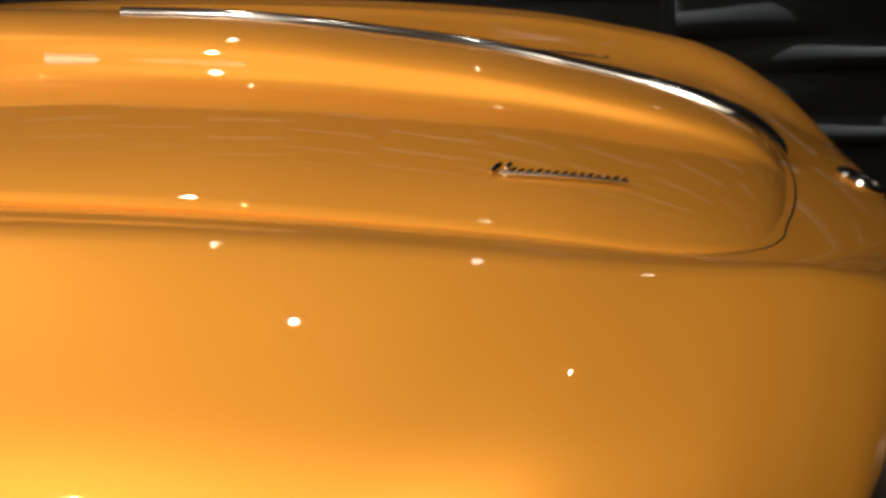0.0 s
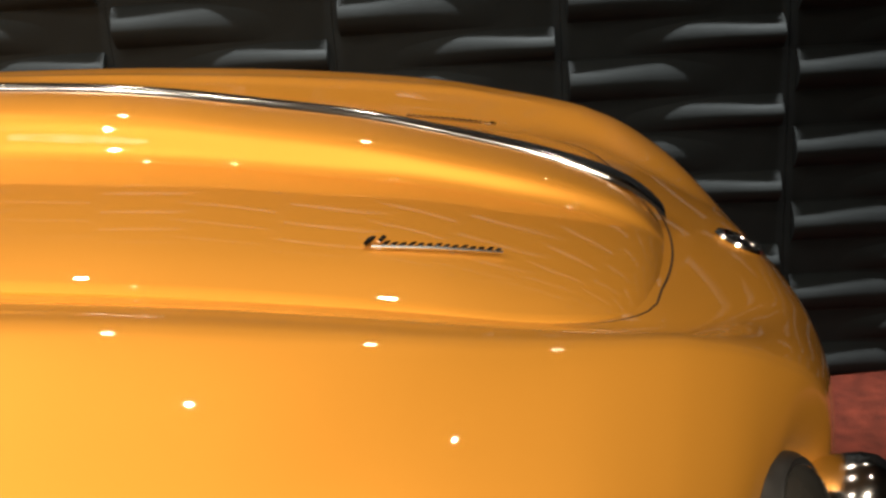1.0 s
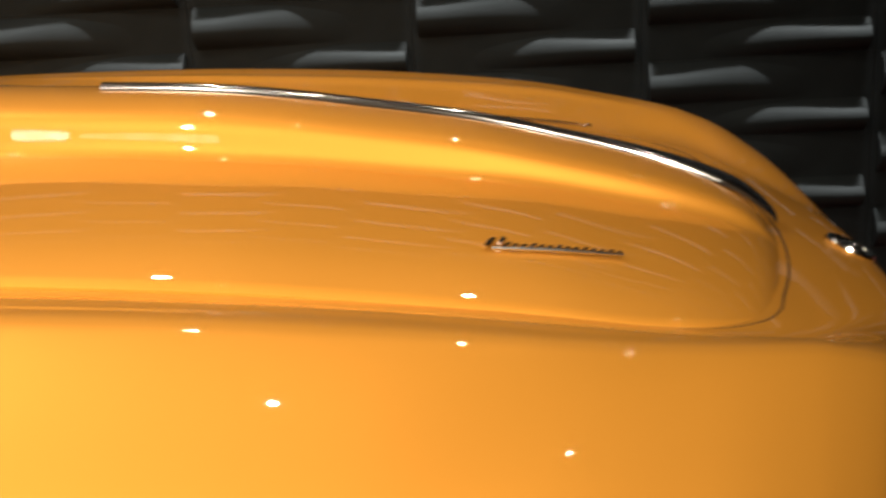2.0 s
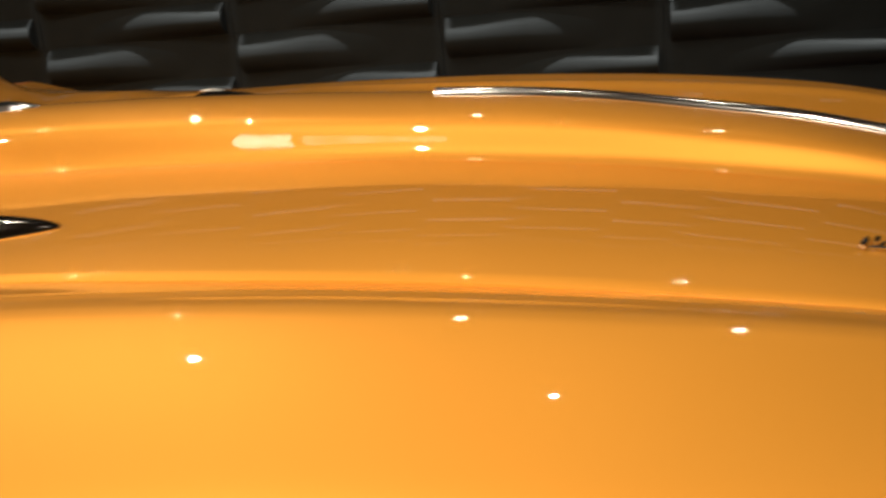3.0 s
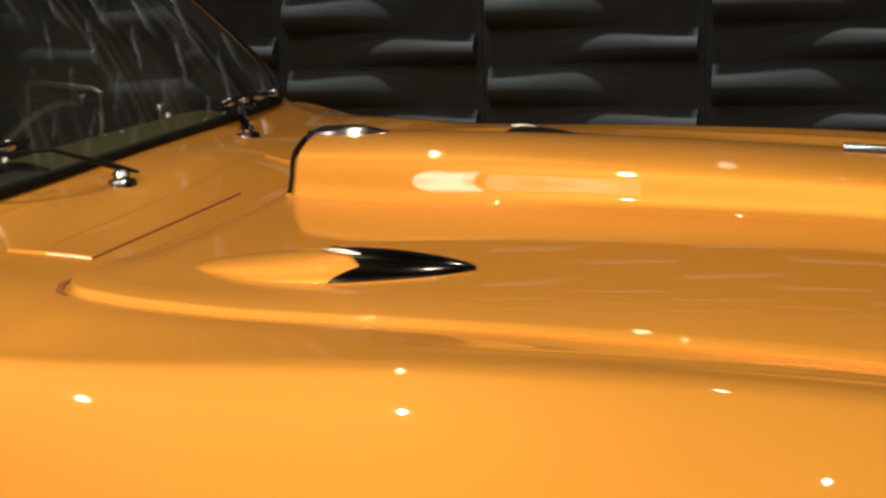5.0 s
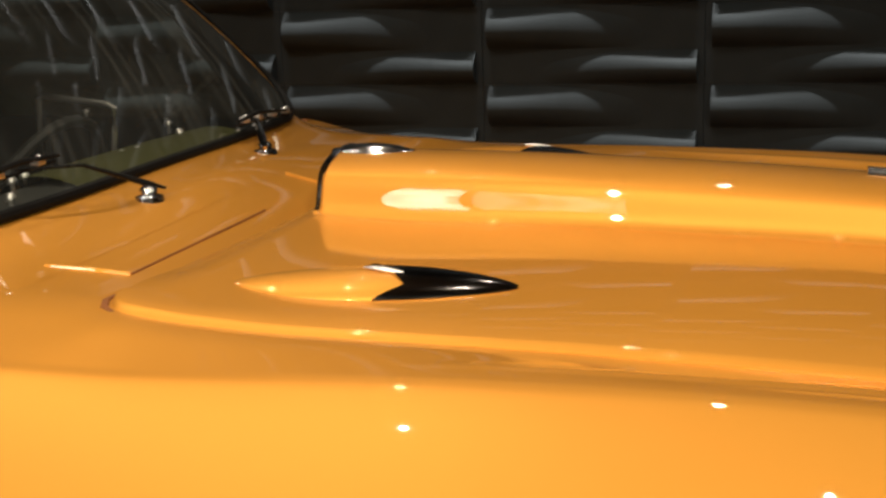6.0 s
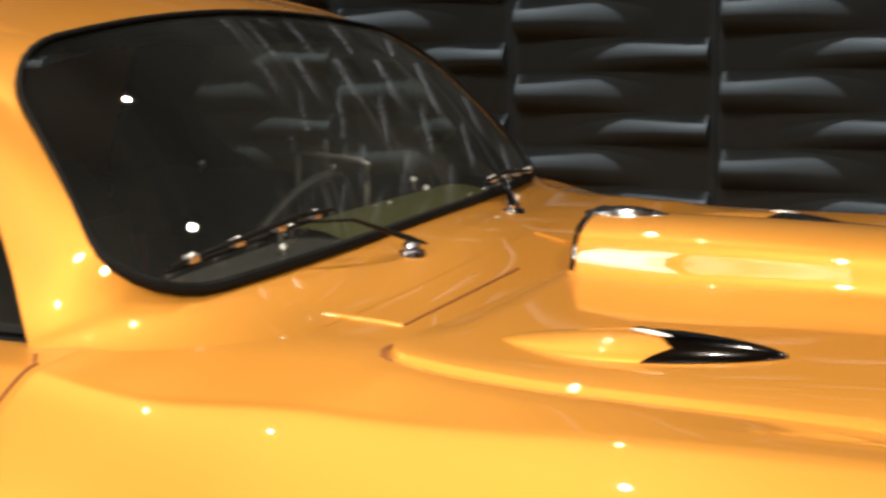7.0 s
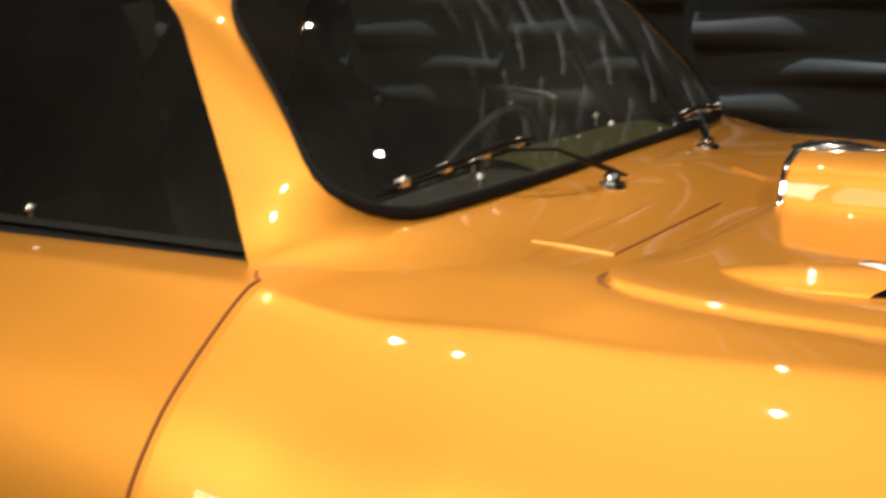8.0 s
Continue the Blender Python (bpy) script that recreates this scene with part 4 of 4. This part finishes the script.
def overrider(y):
    bm = bmesh.new()
    rws = []
    for i in range(15):
        f = i / 14
        z = 0.42 + 0.36 * f
        r = 0.062 * math.sin(math.pi * (0.12 + 0.80 * f)) ** 0.5
        x = 2.035 + 0.01 * math.sin(f * 3.0)
        rws.append([Vector((x + r * 1.1 * math.cos(a), y + r * 0.8 * math.sin(a), z + (0.02 * math.cos(a) if i == 14 else 0))) for a in [k * math.tau / 20 for k in range(20)]])
    made = grid(bm, rws, close=True)
    bm.faces.new(made[-1])
    bm.faces.new(made[0][::-1])
    return part("overrider", bm, CHROME, bumper, "rounded chrome bumper overrider")


bm = bmesh.new()
brows = []
for k in range(33):
    y = -0.86 + 1.72 * k / 32
    x = 2.10 - 0.26 * y * y
    brows.append([(x + 0.05 * math.cos(a), y, 0.52 + 0.07 * math.sin(a)) for a in [-1.6 + 3.2 * j / 8 for j in range(9)]])
grid(bm, brows)
bumper = part("bumper", bm, CHROME, car, "chrome front bumper blade")
overrider(-0.33)
overrider(0.33)


# chrome bullet lamps beside the headlamps
def bullet_lamp(sg):
    along = Vector((0.88, sg * 0.42, 0.22)).normalized()
    c = Vector((1.955, sg * 0.535, 0.862))
    bm = bmesh.new()
    s, w = along.cross(Vector((0, 0, 1))).normalized(), Vector((0, 0, 1))
    rws = []
    for d, q in ((-0.06, 0.050), (-0.02, 0.058), (0.01, 0.060), (0.03, 0.056), (0.048, 0.044), (0.058, 0.026), (0.062, 0.006)):
        rws.append([c + along * d + (s * math.cos(k * math.tau / 24) + w * math.sin(k * math.tau / 24)) * q for k in range(24)])
    made = grid(bm, rws, close=True)
    bm.faces.new(made[-1])
    part("bullet_lamp", bm, SATIN, car, "small chrome bullet lamp beside the headlamp")


bullet_lamp(-1)
bullet_lamp(1)


# wheels carry the car
def wheel_at(x, y):
    bm = bmesh.new()
    rws = []
    for d, r in ((-0.09, 0.27), (-0.1, 0.38), (-0.07, 0.42), (0.07, 0.42), (0.1, 0.38), (0.09, 0.27)):
        rws.append([(x + r * math.cos(k * math.tau / 36), y + d, 0.42 + r * math.sin(k * math.tau / 36)) for k in range(36)])
    grid(bm, rws, close=True)
    tyre = part("wheel", bm, RUBBER, car, "black tyre on a steel wheel")
    bm = bmesh.new()
    dome(bm, (x, y + math.copysign(0.06, y), 0.42), (0, math.copysign(1, y), 0), 0.27, 0.05, n=28)
    part("hub_cap", bm, CHROME, tyre, "chrome hub cap")


for wx in (1.3, -2.4):
    for wy in (-0.88, 0.88):
        wheel_at(wx, wy)

# ---------------------------------------------------------------- moulded wave panels on the wall
COL, ROW = 0.6633, 0.2337
HIGH, INSET = 0.1306, 0.0205  # height of the upper rib; how far a rib's blunt end stands in from the joint


def wave_panel():
    """One panel: two ribs, the upper one proud at its left end, the lower at its right, each with a blunt end and fading into the flat."""
    bm = bmesh.new()
    block(bm, 0.001, COL - 0.001, -0.012, 0.0, -0.5 * ROW + 0.0005, 0.5 * ROW - 0.0005)
    nu, nv = 22, 12
    for lower in (0, 1):
        top = 0.5 * ROW - (HIGH if lower else 0)
        tall = ROW - HIGH if lower else HIGH
        rws = []
        for j in range(nv + 1):
            v = j / nv
            row = []
            for i in range(nu + 1):
                a = 1 - i / nu * 0.80  # 1 at the blunt end
                amp = 0.047 * max(0.0, min(1.0, (a - 0.22) / 0.70)) ** 1.1
                sink = 0.040 * max(0.0, min(1.0, (0.74 - a) / 0.5)) ** 1.7
                u = INSET + (COL - 2 * INSET) * (1 - a)
                bow = math.sin(math.pi * v**1.1) ** 0.75 if 0 < v < 1 else 0.0
                row.append((COL - u if lower else u, -0.0105 - amp * bow, top - 0.002 - sink * (1 - v) - v * (tall - 0.004)))
            rws.append(row)
        made = grid(bm, rws)
        blunt = [r[0] for r in made]
        foot = [bm.verts.new((v.co.x, -0.0105, v.co.z)) for v in blunt]
        for k in range(nv):
            bm.faces.new((blunt[k], blunt[k + 1], foot[k + 1], foot[k]))
    return bm


first = mesh_object("panel", wave_panel(), PANEL, sharp=40)
panel_mesh = first.data
bpy.data.objects.remove(first)
for ci in range(-8, 9):
    for ri in range(-4, 9):
        ob = new("panel", panel_mesh)
        ob.parent = wall_north
        ob.location = ((-0.2155 + COL * ci) * K, WALL_Y * K, (1.0418 - 0.5 * ROW + ROW * ri) * K)
